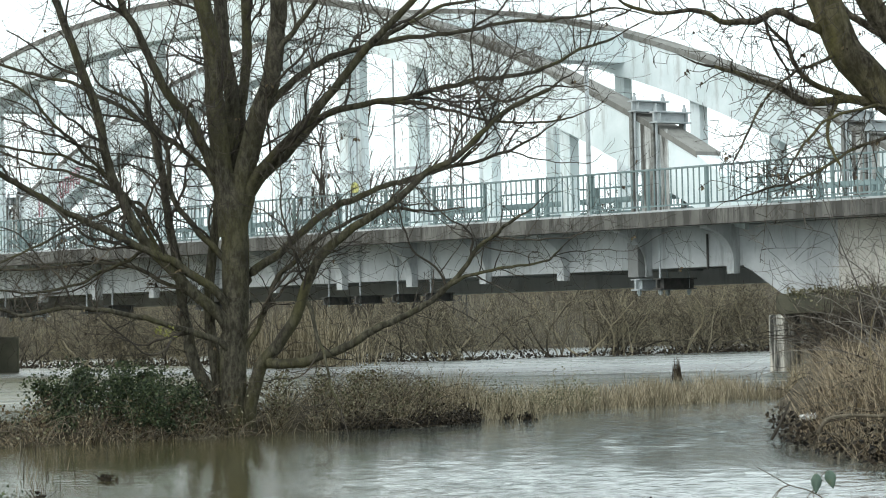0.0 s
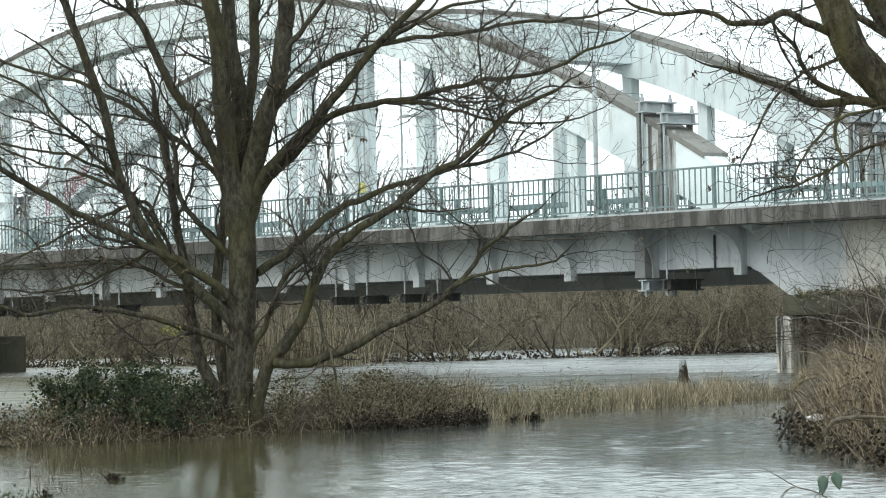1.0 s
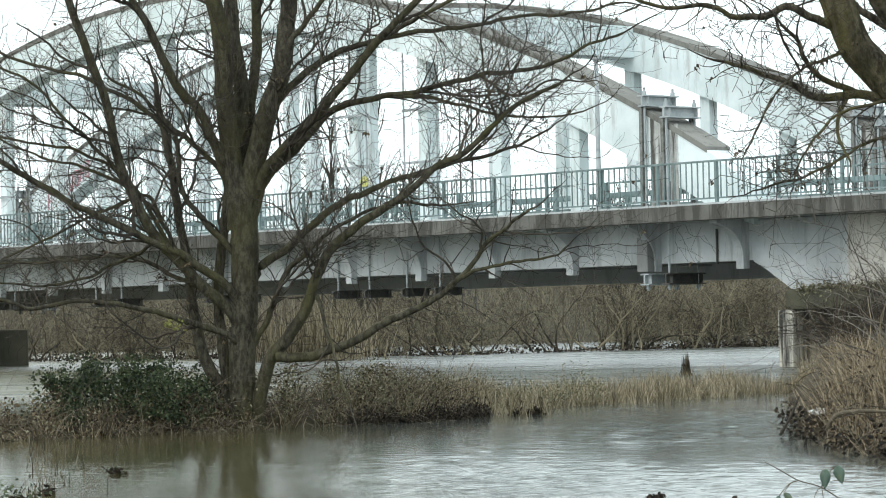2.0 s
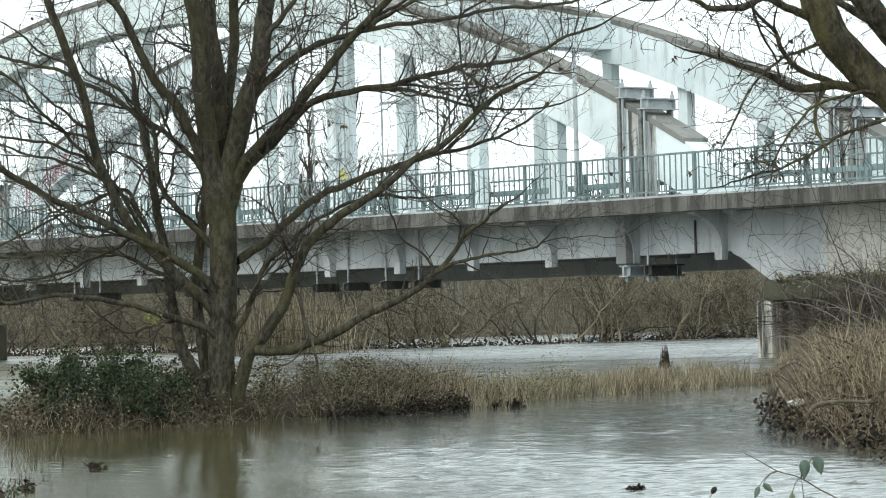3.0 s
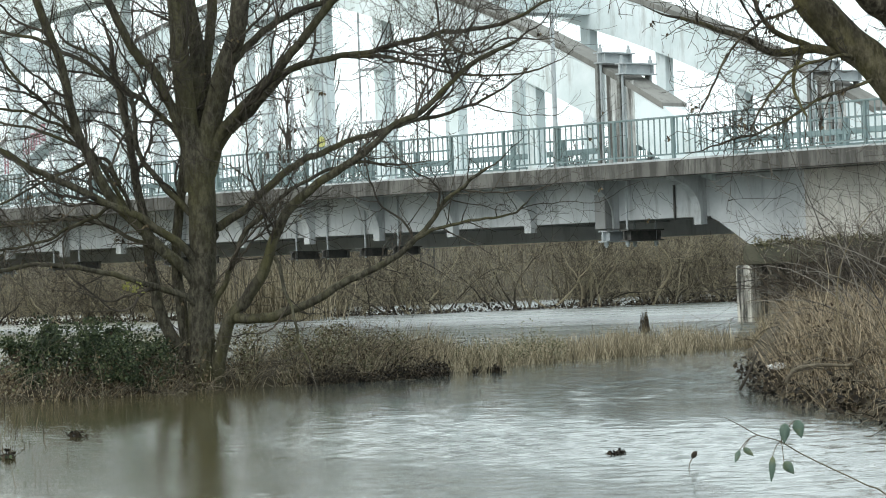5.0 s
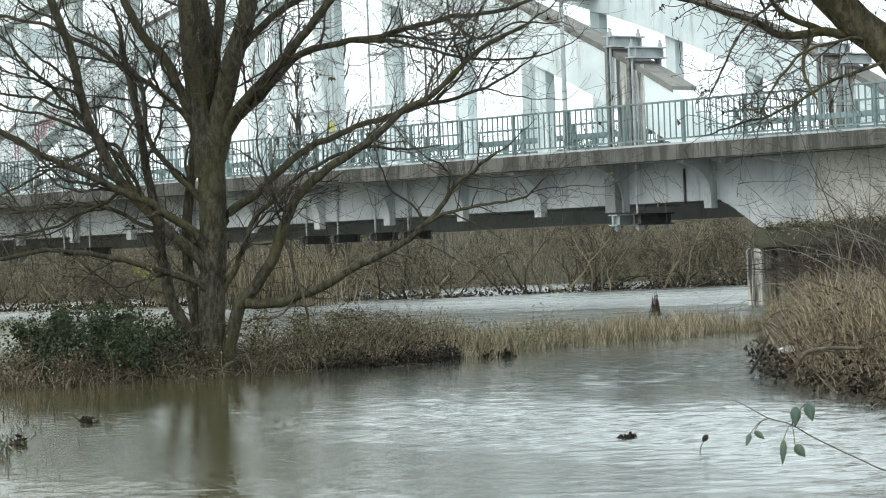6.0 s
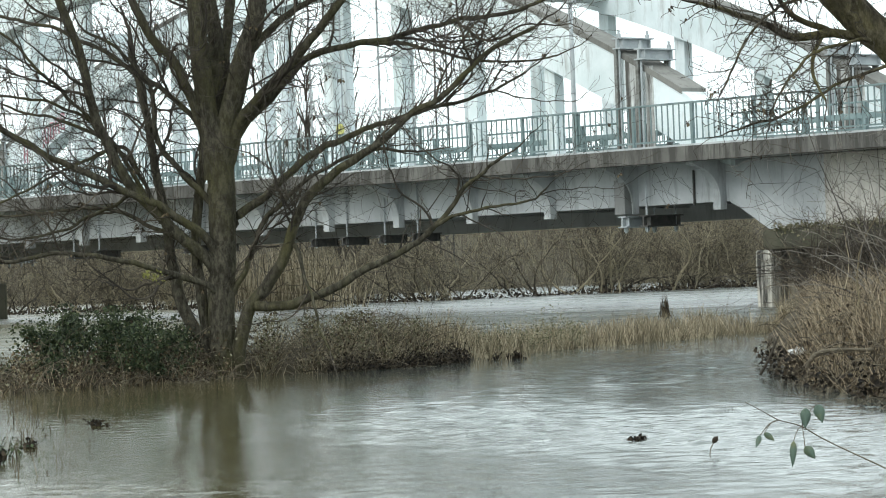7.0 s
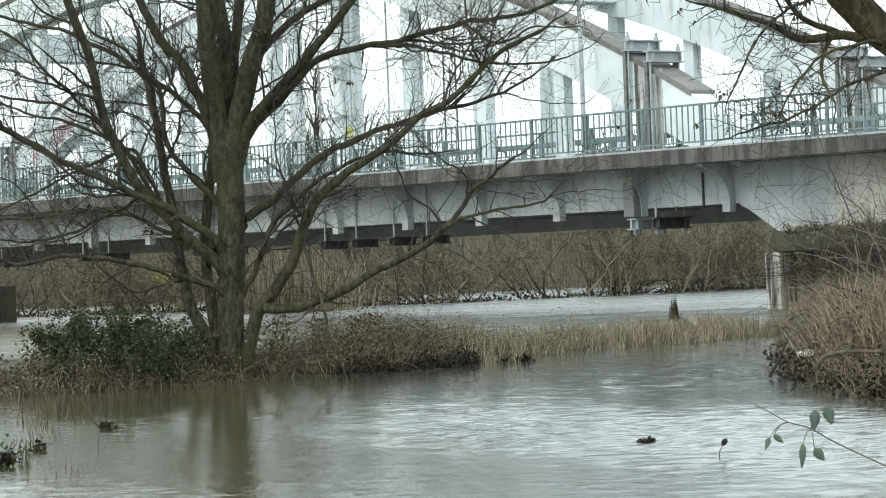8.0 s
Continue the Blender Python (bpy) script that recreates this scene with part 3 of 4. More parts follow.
limb(bank_tree, tree_twigs, bark, "limb", 0.027, 0.011, (-0.17, -0.7), [(-0.87, 3.86), (-0.37, 3.87), (-0.01, 3.77), (0.53, 3.62), (1.06, 3.57), (1.56, 3.62)])
limb(bank_tree, tree_twigs, bark, "limb", 0.053, 0.015, (-0.15, 0.7), [(-2.06, 3.79), (-1.91, 3.99), (-1.67, 4.22), (-1.36, 4.42), (-0.92, 4.57), (-0.42, 4.67), (0.22, 4.75), (0.89, 4.86), (1.49, 4.90), (2.03, 5.01)])
limb(bank_tree, tree_twigs, bark, "limb", 0.060, 0.013, (0, 0.8), [(-2.47, 1.50), (-2.26, 1.89), (-1.91, 2.20), (-1.50, 2.54), (-1.16, 2.72), (-0.83, 2.86), (-0.46, 2.99), (-0.05, 3.08), (0.18, 3.14), (0.65, 3.26), (0.93, 3.37), (1.20, 3.51)])
limb(bank_tree, tree_twigs, bark, "limb", 0.093, 0.020, (0, -1.1), [(-2.33, 0.03), (-2.29, 0.43), (-2.16, 0.81), (-1.93, 1.08), (-1.72, 1.41), (-1.61, 1.74), (-1.44, 2.06), (-1.14, 2.33), (-0.80, 2.53), (-0.50, 2.72), (-0.16, 3.01), (0.18, 3.17), (0.49, 3.45), (0.79, 3.71), (1.28, 3.92)])
limb(bank_tree, tree_twigs, bark, "limb", 0.040, 0.017, (0, -0.4), [(-2.44, 0.86), (-2.23, 1.22), (-2.09, 1.55), (-1.91, 1.88), (-1.74, 2.03), (-1.44, 2.27), (-1.00, 2.53), (-0.63, 2.60), (-0.23, 2.59)])
limb(bank_tree, tree_twigs, bark, "limb", 0.067, 0.016, (-0.22, -1.5), [(-2.08, 0.83), (-1.67, 0.85), (-1.32, 0.95), (-0.93, 1.13), (-0.53, 1.32), (-0.19, 1.50), (0.12, 1.74), (0.39, 2.09), (0.62, 2.28), (0.87, 2.46)])
limb(bank_tree, tree_twigs, bark, "limb", 0.027, 0.010, (-1.0, -1.6), [(-0.05, 1.61), (0.15, 1.74), (0.49, 1.84), (0.85, 1.89), (1.16, 1.96), (1.32, 2.05)])
limb(bank_tree, tree_twigs, bark, "limb", 0.027, 0.011, (-0.4, -1.0), [(-1.60, 1.53), (-1.49, 1.21), (-1.40, 0.91), (-1.32, 0.54), (-1.21, 0.30)])
limb(bank_tree, tree_twigs, bark, "limb", 0.080, 0.040, (0, -0.9), [(-2.50, 1.10), (-2.62, 1.40), (-2.92, 1.67), (-3.25, 2.03), (-3.56, 2.42), (-3.85, 3.11), (-4.01, 3.90), (-4.25, 4.61), (-4.47, 5.28), (-4.64, 5.89)])
limb(bank_tree, tree_twigs, bark, "limb", 0.060, 0.027, (0, -1.2), [(-2.50, 1.30), (-2.65, 1.65), (-3.05, 1.96), (-3.51, 2.24), (-3.97, 2.46), (-4.43, 2.70), (-4.83, 2.95), (-5.16, 3.16), (-5.62, 3.40)])
limb(bank_tree, tree_twigs, bark, "limb", 0.030, 0.013, (-0.35, -0.6), [(-3.51, 2.35), (-3.73, 2.78), (-4.09, 3.27), (-4.48, 3.68), (-4.81, 4.07), (-5.27, 4.30)])
limb(bank_tree, tree_twigs, bark, "limb", 0.047, 0.017, (0, -1.3), [(-2.49, 0.90), (-2.63, 1.10), (-2.99, 1.23), (-3.32, 1.37), (-3.86, 1.49), (-4.39, 1.54), (-4.79, 1.47), (-5.19, 1.58), (-5.58, 1.70)])
limb(bank_tree, tree_twigs, bark, "limb", 0.030, 0.013, (0, 0.6), [(-2.85, 1.60), (-3.43, 1.90), (-3.85, 2.05), (-4.38, 2.06), (-4.85, 2.01), (-5.45, 2.04)])
limb(bank_tree, tree_twigs, bark, "limb", 0.040, 0.017, (0, 0.9), [(-2.50, 2.36), (-2.68, 2.97), (-3.03, 3.36), (-3.48, 3.71), (-3.88, 3.98), (-4.47, 4.28), (-5.00, 4.42), (-5.53, 4.64)])
limb(bank_tree, tree_twigs, bark, "limb", 0.087, 0.040, (0, 0.5), [(-2.64, -0.03), (-2.74, 0.42), (-2.97, 0.86), (-3.06, 1.30), (-3.12, 1.62), (-3.18, 2.11), (-3.27, 2.58), (-3.36, 3.25), (-3.51, 3.92)])
limb(bank_tree, tree_twigs, bark, "limb", 0.027, 0.011, (0.22, 0.3), [(-3.24, 2.05), (-3.63, 2.72), (-4.36, 3.14), (-4.89, 3.28), (-5.49, 3.56)])
limb(bank_tree, tree_twigs, bark, "limb", 0.047, 0.020, (-0.2, -0.5), [(-1.91, 4.22), (-1.87, 4.52), (-1.66, 4.75), (-1.38, 5.15), (-1.04, 5.61)])
limb(bank_tree, tree_twigs, bark, "limb", 0.033, 0.013, (0, -0.5), [(-3.05, 1.71), (-3.39, 2.28), (-3.66, 2.78), (-3.89, 3.05), (-4.29, 3.27), (-4.75, 3.37), (-5.35, 3.51)])
limb(bank_tree, tree_twigs, bark, "limb", 0.040, 0.016, (0, 0.5), [(-2.59, 2.10), (-3.00, 2.54), (-3.21, 2.95), (-3.25, 3.42), (-3.40, 3.71), (-3.71, 4.01), (-4.07, 4.20)])
limb(bank_tree, tree_twigs, bark, "limb", 0.023, 0.011, (0, -0.8), [(-3.51, 2.24), (-3.91, 1.99), (-4.35, 1.82), (-4.78, 1.73), (-5.45, 1.81)])
limb(bank_tree, tree_twigs, bark, "limb", 0.027, 0.012, (0, 0.2), [(-3.42, 2.45), (-3.56, 2.77), (-3.90, 2.69), (-4.30, 2.54), (-4.71, 2.35), (-5.31, 2.07)])
limb(bank_tree, tree_twigs, bark, "limb", 0.033, 0.013, (-0.55, 0.4), [(-0.86, 4.47), (-0.45, 4.74), (0.02, 4.98), (0.56, 5.11), (1.10, 5.36)])
part("twig_mass", ([v - Vector((-2.5, 36.0, 0)) for v in tree_twigs.v], tree_twigs.f), twig_bark, bank_tree, "fine tangled bare twigs", "stuff")

willow = thing("tree", (4.6, 20.4, 0.3), "leaning mossy bare tree with crooked branches on the bramble bank", "tree")
willow["depth"], willow["twiggy"], willow["reach"], willow["lift"] = 20.0, 27.0, 0.46, 0.08
willow["branchy"], willow["fine"] = 1.4, 0.55
willow_twigs = Tubes()
bpy.context.view_layer.update()
limb(willow, willow_twigs, moss_bark, "trunk", 0.16, 0.098, (0, 0), [(4.6, 0.0), (4.1, 0.7), (3.66, 1.38), (3.42, 1.98), (3.17, 2.43), (2.91, 2.68), (2.69, 2.92), (2.55, 3.26), (2.42, 3.53)])
limb(willow, willow_twigs, moss_bark, "limb", 0.096, 0.067, (0, -0.6), [(3.50, 2.09), (3.25, 2.73), (3.02, 2.93), (2.84, 3.14), (2.70, 3.38), (2.60, 3.60)])
limb(willow, willow_twigs, moss_bark, "limb", 0.033, 0.011, (0, -0.5), [(2.53, 3.06), (2.37, 3.12), (2.23, 3.18), (2.05, 3.12), (1.87, 3.13), (1.75, 3.17), (1.50, 3.18), (1.20, 3.23)])
limb(willow, willow_twigs, moss_bark, "limb", 0.037, 0.011, (0, -0.3), [(2.85, 2.60), (2.59, 2.60), (2.34, 2.63), (2.15, 2.72), (1.97, 2.78), (1.78, 2.84)])
limb(willow, willow_twigs, moss_bark, "limb", 0.026, 0.011, (0, -0.2), [(2.71, 2.64), (2.49, 2.69), (2.36, 2.78), (2.29, 2.93), (2.16, 3.06)])
limb(willow, willow_twigs, moss_bark, "limb", 0.013, 0.007, (0, -0.6), [(3.22, 2.46), (2.92, 2.35), (2.70, 2.28), (2.44, 2.16), (2.21, 2.06), (1.99, 2.00)])
limb(willow, willow_twigs, moss_bark, "limb", 0.037, 0.015, (0, 0.3), [(3.09, 2.91), (2.87, 3.11), (2.69, 3.26), (2.51, 3.45)])
limb(willow, willow_twigs, moss_bark, "limb", 0.019, 0.007, (0, -0.5), [(2.61, 2.61), (2.54, 2.48), (2.51, 2.31), (2.55, 2.15)])
limb(willow, willow_twigs, moss_bark, "limb", 0.014, 0.006, (0, -0.4), [(2.74, 2.95), (2.48, 2.88), (2.27, 2.78), (2.05, 2.55), (1.94, 2.28)])
limb(willow, willow_twigs, moss_bark, "limb", 0.013, 0.006, (0, -0.6), [(3.06, 2.50), (2.82, 2.56), (2.45, 2.44), (2.28, 2.22), (2.17, 2.04)])
part("twig_mass", ([v - Vector((4.6, 20.4, 0.3)) for v in willow_twigs.v], willow_twigs.f), twig_bark, willow, "fine drooping bare twigs", "stuff")


def last_leaves(tree, twigs, base, count, size, seed):
    """A few withered leaves that still hang on the twigs."""
    r, tb = random.Random(seed), Tubes()
    for _ in range(count):
        p = r.choice(twigs.v) - base
        for _ in range(r.choice((1, 1, 2, 4))):
            d = (Vector((0, 0, -1)) + unit(r) * 0.7).normalized()
            tb.leaf(p + unit(r) * 0.02, d, unit(r), size * r.uniform(0.6, 1.2), size * 0.6, 0.3)
    part("withered_leaf_mass", tb.data(), dead_leaf, tree, "few withered brown leaves", "stuff")


last_leaves(bank_tree, tree_twigs, Vector((-2.5, 36.0, 0)), 170, 0.05, 33)
last_leaves(willow, willow_twigs, Vector((4.6, 20.4, 0.3)), 60, 0.032, 34)
for ob in (bank_tree, willow):
    for key in ("depth", "twiggy", "reach", "lift", "branchy", "fine"):
        del ob[key]


# ---- on the bridge ----
def railing(y, first, last, near):
    """Painted steel footway railing: posts, hand rail, bottom rail and upright bars."""
    ob = thing("railing", BRIDGE, "grey-green painted steel bar railing along the bridge footway", "railing", "bridge railings")
    part("top_rail", boxed(S0, S1, y - 0.035, y + 0.035, KERB + 1.06, KERB + 1.11, 0.01), paint_green, ob)
    part("bottom_rail", boxed(S0, S1, y - 0.02, y + 0.02, KERB + 0.14, KERB + 0.18), paint_green, ob)
    post = boxed(-0.035, 0.035, y - 0.04, y + 0.04, KERB - 0.02, KERB + 1.06)
    one = part("post", post, paint_green, ob)
    one.location.x, pm = S0 + 0.6, one.data
    s = S0 + 0.6 + 2.08
    while s < S1:
        k = part("post", pm, paint_green, ob)
        k.location.x = s
        s += 2.08
    v = [(a, y + b, z) for z in (KERB + 0.18, KERB + 1.06) for a, b in ((-0.014, -0.014), (0.014, -0.014), (0.014, 0.014), (-0.014, 0.014))]
    f = [(0, 1, 5, 4), (1, 2, 6, 5), (2, 3, 7, 6), (3, 0, 4, 7)]
    bar = mesh_of("baluster", v, f, paint_green)
    rv, rf = [], []
    i, s = 0, S0 + 0.1
    while s < S1:
        if near and first < s < last:
            k = part("baluster", bar, paint_green, ob)
            k.location.x = s
        else:
            o = len(rv)
            rv += [(a + s, b, c) for a, b, c in v]
            rf += [tuple(o + q for q in w) for w in f]
        s += 0.2
    part("baluster_row", (rv, rf), paint_green, ob, kind="stuff")


def guard_rail(y):
    ob = thing("guard_rail", BRIDGE, "grey-green steel crash barrier beside the carriageway", "guard rail", "crash barriers")
    for z0, z1, t in ((0.46, 0.60, 0.04), (0.84, 0.89, 0.025)):
        part("rail_beam", boxed(-70, 30, y - t, y + t, KERB + z0, KERB + z1, 0.015), paint_green, ob)
    post = boxed(-0.05, 0.05, y - 0.03, y + 0.09, KERB - 0.1, KERB + 0.88)
    first = part("post", post, paint_green, ob)
    first.location.x = -69
    for i in range(1, 49):
        k = part("post", first.data, galvanised, ob)
        k.location.x = -69 + 2.0 * i


def i_beam(bm, s, y0, y1, z0, z1, w):
    """A rolled beam that lies across the bridge."""
    box(bm, s - w, s + w, y0, y1, z0, z0 + 0.035)
    box(bm, s - w, s + w, y0, y1, z1 - 0.035, z1)
    box(bm, s - 0.025, s + 0.025, y0, y1, z0 + 0.03, z1 - 0.03)
    for y in (y0 + 0.12, y1 - 0.12):
        box(bm, s - w + 0.01, s + w - 0.01, y - 0.012, y + 0.012, z0 + 0.03, z1 - 0.03)
    return bm


def arch_clamp(y, s0=0.0, way=1):
    """Two steel beams over the foot of the arch rib, tied by rods to beams below the girder."""
    ob = thing("arch_clamp", BRIDGE @ pose(s0, y, 0), "rust-streaked steel clamp of beams and tie rods round the arch foot", "steel clamp", "arch clamps")
    for s, z in ((-0.12 * way, 6.76), (0.66 * way, 6.42)):
        part("top_beam", i_beam(bmesh.new(), s, -0.62, 0.62, z, z + 0.30, 0.15), galvanised, ob, "grey rolled steel beam with stiffeners")
        part("lower_beam", i_beam(bmesh.new(), s, -0.66, 0.66, 2.12, 2.42, 0.16), dark_steel if s * way > 0 else galvanised, ob)
        for o in (-0.52, 0.52):
            part("tie_rod", rod(bmesh.new(), (s, o, 1.98), (s, o, z + 0.50), 0.032), galvanised, ob)
            part("nut", rod(bmesh.new(), (s, o, z + 0.30), (s, o, z + 0.40), 0.06, 6), galvanised, ob)
            part("nut", rod(bmesh.new(), (s, o, 2.02), (s, o, 2.12), 0.06, 6), galvanised, ob)
            bm = box(bmesh.new(), s - 0.16, s - 0.06, o - 0.06, o + 0.03, KERB, z, 0.008)
            part("channel", bm, rusty_steel, ob, "rust-stained steel channel")
    for a, b in ((-0.02, 0.52), (0.70, 0.98)):
        part("stained_band", boxed(*sorted((a * way, b * way)), -0.434, -0.416, KERB, 6.45 if a < 0.5 else 6.25), stained_concrete, ob, "dark-streaked peeling concrete band")


def hanger_rods(s):
    """Two slim rods beside a hanger, with yokes, tied to a beam below the girder."""
    ob = thing("hanger_rods", BRIDGE @ pose(s, 0, 0), "slim steel tie rods strengthening a concrete hanger", "tie rods", "hanger tie rods")
    for o in (-0.72, 0.72):
        part("tie_rod", rod(bmesh.new(), (o, -0.3, 2.0), (o, -0.3, soffit(s + o) + 0.1), 0.028), galvanised, ob)
        part("lower_beam", i_beam(bmesh.new(), o, -0.5, 0.5, 2.04, 2.28, 0.11), dark_steel, ob, "dark steel beam below the girder")
    for z in (5.8, 7.3):
        if z < soffit(s) - 0.3:
            part("yoke", boxed(-0.78, 0.78, -0.33, -0.25, z, z + 0.07), galvanised, ob)


bm = bmesh.new()
for k in range(8):
    s = -40.6 + 0.36 * k
    z = soffit(s) + 0.42
    for o in (-0.10, 0.10):
        box(bm, s + o - 0.03, s + o + 0.03, WIDTH - 0.432, WIDTH - 0.416, z - 0.3, z + 0.3)
    for e in (-0.3, 0.26) if k % 3 else (0.0, 0.26):
        box(bm, s - 0.1, s + 0.1, WIDTH - 0.431, WIDTH - 0.417, z + e, z + e + 0.06)
part("graffiti", bm, pink_paint, bridge, "faded pink spray-painted strokes")
railing(OUT, -41.5, 12.0, True)
railing(WIDTH - OUT, 0, 0, False)
guard_rail(0.78)
guard_rail(WIDTH - 0.78)
arch_clamp(0.0)
arch_clamp(WIDTH)
arch_clamp(WIDTH, 2 * MID, -1)
for i in (3, 4, 6, 8, 10):
    hanger_rods(-PANEL * i)

# street lamp on the footway, traffic sign, distant mast
lamp = thing("street_lamp", BRIDGE @ pose(-1.13, -1.25, KERB - 0.02), "slim grey steel lamp post on the bridge footway", "street lamp")
tb = Tubes()
tb.tube([Vector((0, 0, z)) for z in (0, 0.9, 0.95, 2.5, 4.0)], [0.085, 0.085, 0.065, 0.06, 0.05], 10)
part("pole", tb.data(), galvanised, lamp, smooth=True)
part("lamp_head", boxed(-0.16, 0.16, -0.09, 0.09, 3.98, 4.06, 0.03), galvanised, lamp)
sign = thing("traffic_sign", BRIDGE @ pose(-11.15, -0.9, KERB - 0.02), "small round yellow and white sign on a thin steel post", "traffic sign")
part("post", rod(bmesh.new(), (0, 0, 0), (0, 0, 1.5), 0.025), galvanised, sign)
part("sign_plate", rod(bmesh.new(), (0, -0.03, 1.3), (0, -0.06, 1.3), 0.17, 20), yellow_paint, sign, "yellow sign plate")
part("sign_back", rod(bmesh.new(), (0.10, -0.02, 1.26), (0.10, 0.01, 1.26), 0.17, 20), white_paint, sign, "white sign plate")


def lattice_mast(x, y, h, w):
    ob = thing("lattice_mast", (x, y, -0.1), "thin distant steel lattice mast behind the bridge", "mast")
    for a in (-1, 1):
        for b in (-1, 1):
            part("mast_leg", rod(bmesh.new(), (a * w, b * w, 0), (a * w * 0.8, b * w * 0.8, h), 0.05, 5), dark_steel, ob)
    n = int(h / (2.2 * w))
    for i in range(n):
        z0, z1 = h * i / n, h * (i + 1) / n
        part("mast_brace", rod(bmesh.new(), (-w, -w, z0), (w, -w, z1), 0.025, 4), dark_steel, ob)
        part("mast_brace", rod(bmesh.new(), (w, w, z0), (-w, w, z1), 0.025, 4), dark_steel, ob)


lattice_mast(0.95, 185.0, 19.0, 0.42)


# ---- growth on the banks ----
def over_ground(x, y):
    return Vector((x, y, max(ground_height(x, y), -0.05)))


def stuff(name, tb, material, label, category):
    ob = new(name, mesh_of(name, tb.v, tb.f, material))
    tagged(ob, label, category, kind="stuff")


def reeds(name, label, count, where, height, width, material, lean=0.25, seed=1):
    r, tb = random.Random(seed), Tubes()
    for _ in range(count):
        x, y = where(r)
        p = over_ground(x, y)
        h = height(r, x, y)
        tip = p + Vector((r.gauss(0, lean) * h, r.gauss(0, lean) * h, h * r.uniform(0.75, 1.0)))
        tb.blade(p, tip, width * r.uniform(0.6, 1.3), Vector((r.gauss(0, 0.06), 0, 0.05)) * h)
    stuff(name, tb, material, label, "reeds")


def strip(r):
    while True:
        x = r.uniform(-0.8, 5.6)
        y = interp(x, ISLAND_FRONT) + 1.2 + abs(r.gauss(0, 1)) * 4.5
        if noise.noise(Vector((x * 2.1, y * 0.8, 4))) + 0.6 * noise.noise(Vector((x * 6, y * 2, 6))) > r.uniform(-0.7, 0.35):
            return x, y


def patchy(r, x, y):
    k = noise.noise(Vector((x * 1.3, y * 0.5, 2)))
    return r.uniform(0.06, 0.36) * (1 + 1.3 * k) + (0.2 if r.random() < 0.06 else 0)


reeds("reed_strip", "dry straw-coloured reeds standing in flood water", 13500, strip, patchy, 0.0055, reed_mat, 0.45, 3)
reeds("reed_weeds", "dark russet dead weed stalks among the reeds", 900, strip, lambda r, x, y: r.uniform(0.15, 0.5), 0.005, cane_mat, 0.25, 4)


def withies(r):
    return r.gauss(-5.4, 1.0), r.uniform(110, 120)


reeds("tall_reeds", "tall pale dry reeds behind the tree", 1200, withies, lambda r, x, y: r.uniform(1.0, 3.0), 0.016, reed_mat, 0.10, 5)


def right_zone(r):
    y = r.uniform(21, 46)
    return interp(y, RIGHT_EDGE) + (0.35 if y < 33 else 0.95) + abs(r.gauss(0, 0.9)), y


reeds("bank_grass", "long dry tangled grass on the bank", 8500, right_zone, lambda r, x, y: r.uniform(0.1, 0.6) * (1 + 0.8 * noise.noise(Vector((x * 2, y * 0.9, 1)))), 0.005, straw_mat, 0.5, 7)


def low_end(x):
    """The growth gets low where the island bank runs out into the open water."""
    return interp(x, [(-5.3, 0.4), (-4.5, 1.0)])


def canes(name, label, count, where, length, radius, material, arch, seed, rise=0.9, twigs=0):
    """Arching stems that rise and droop again."""
    r, tb = random.Random(seed), Tubes()
    for _ in range(count):
        x, y = where(r)
        p = over_ground(x, y)
        n, L = 7, length(r) * low_end(x)
        d = Vector((r.gauss(0, 0.55), r.gauss(0, 0.45), rise)).normalized()
        pts, rad, r0 = [p], [], radius * r.uniform(0.6, 1.5)
        for i in range(n):
            d = (d + Vector((r.gauss(0, 0.16), r.gauss(0, 0.16), -arch * r.uniform(0.5, 1.5)))).normalized()
            p = p + d * (L / n)
            pts.append(p)
            if twigs and i > 1 and r.random() < twigs:
                side = unit(r)
                twig(tb, r, p, (d + side).normalized(), L * r.uniform(0.15, 0.4), r0 * 0.5, 1, 0.1, 3)
        tb.tube(pts, [r0 * (1 - 0.7 * i / n) for i in range(n + 1)], 4)
    stuff(name, tb, material, label, "undergrowth")


def tufted(r, lo, hi, step, spread):
    """A place along the bank, gathered in tufts."""
    k = r.randrange(int((hi - lo) / step))
    x = lo + step * (k + 0.5 + 0.35 * math.sin(k * 7.3))
    return min(hi, max(lo, x + r.gauss(0, spread * (0.6 + 0.4 * math.sin(k * 3.1)))))


def island_front(r):
    x = tufted(r, -7.5, -1.9, 0.45, 0.2)
    return x, interp(x, ISLAND_FRONT) + r.uniform(0.1, 1.6)


def island_tip(r):
    x = tufted(r, -2.2, 0.45, 0.38, 0.13)
    return x, interp(x, ISLAND_FRONT) + r.uniform(0.2, 2.5)


canes("bramble_thicket", "tangled brown bramble canes along the flooded bank", 1500, island_front, lambda r: r.uniform(0.25, 0.75), 0.005, cane_mat, 0.2, 11, 0.7, 0.15)
canes("bank_scrub", "low bare scrub on the tip of the flooded bank", 700, island_tip, lambda r: r.uniform(0.25, 0.85), 0.005, cane_mat, 0.18, 12, 0.9, 0.2)
canes("bramble_bank", "reddish brown bramble canes hanging over the water", 1800, right_zone, lambda r: r.uniform(0.3, 0.8), 0.0055, cane_mat, 0.26, 13, 0.75)


def right_back(r):
    y = r.uniform(24, 36)
    return interp(y, RIGHT_EDGE) + 1.25 + abs(r.gauss(0, 0.7)), y


canes("bare_shrubs", "grey bare shrub stems on the bank before the pier", 85, right_back, lambda r: r.uniform(1.1, 2.4), 0.007, grey_cane, 0.15, 14, 1.3, 0.6)


def pier_side(r):
    y = r.uniform(58, 72)
    return 0.121 * y + r.uniform(0.0, 3.2), y


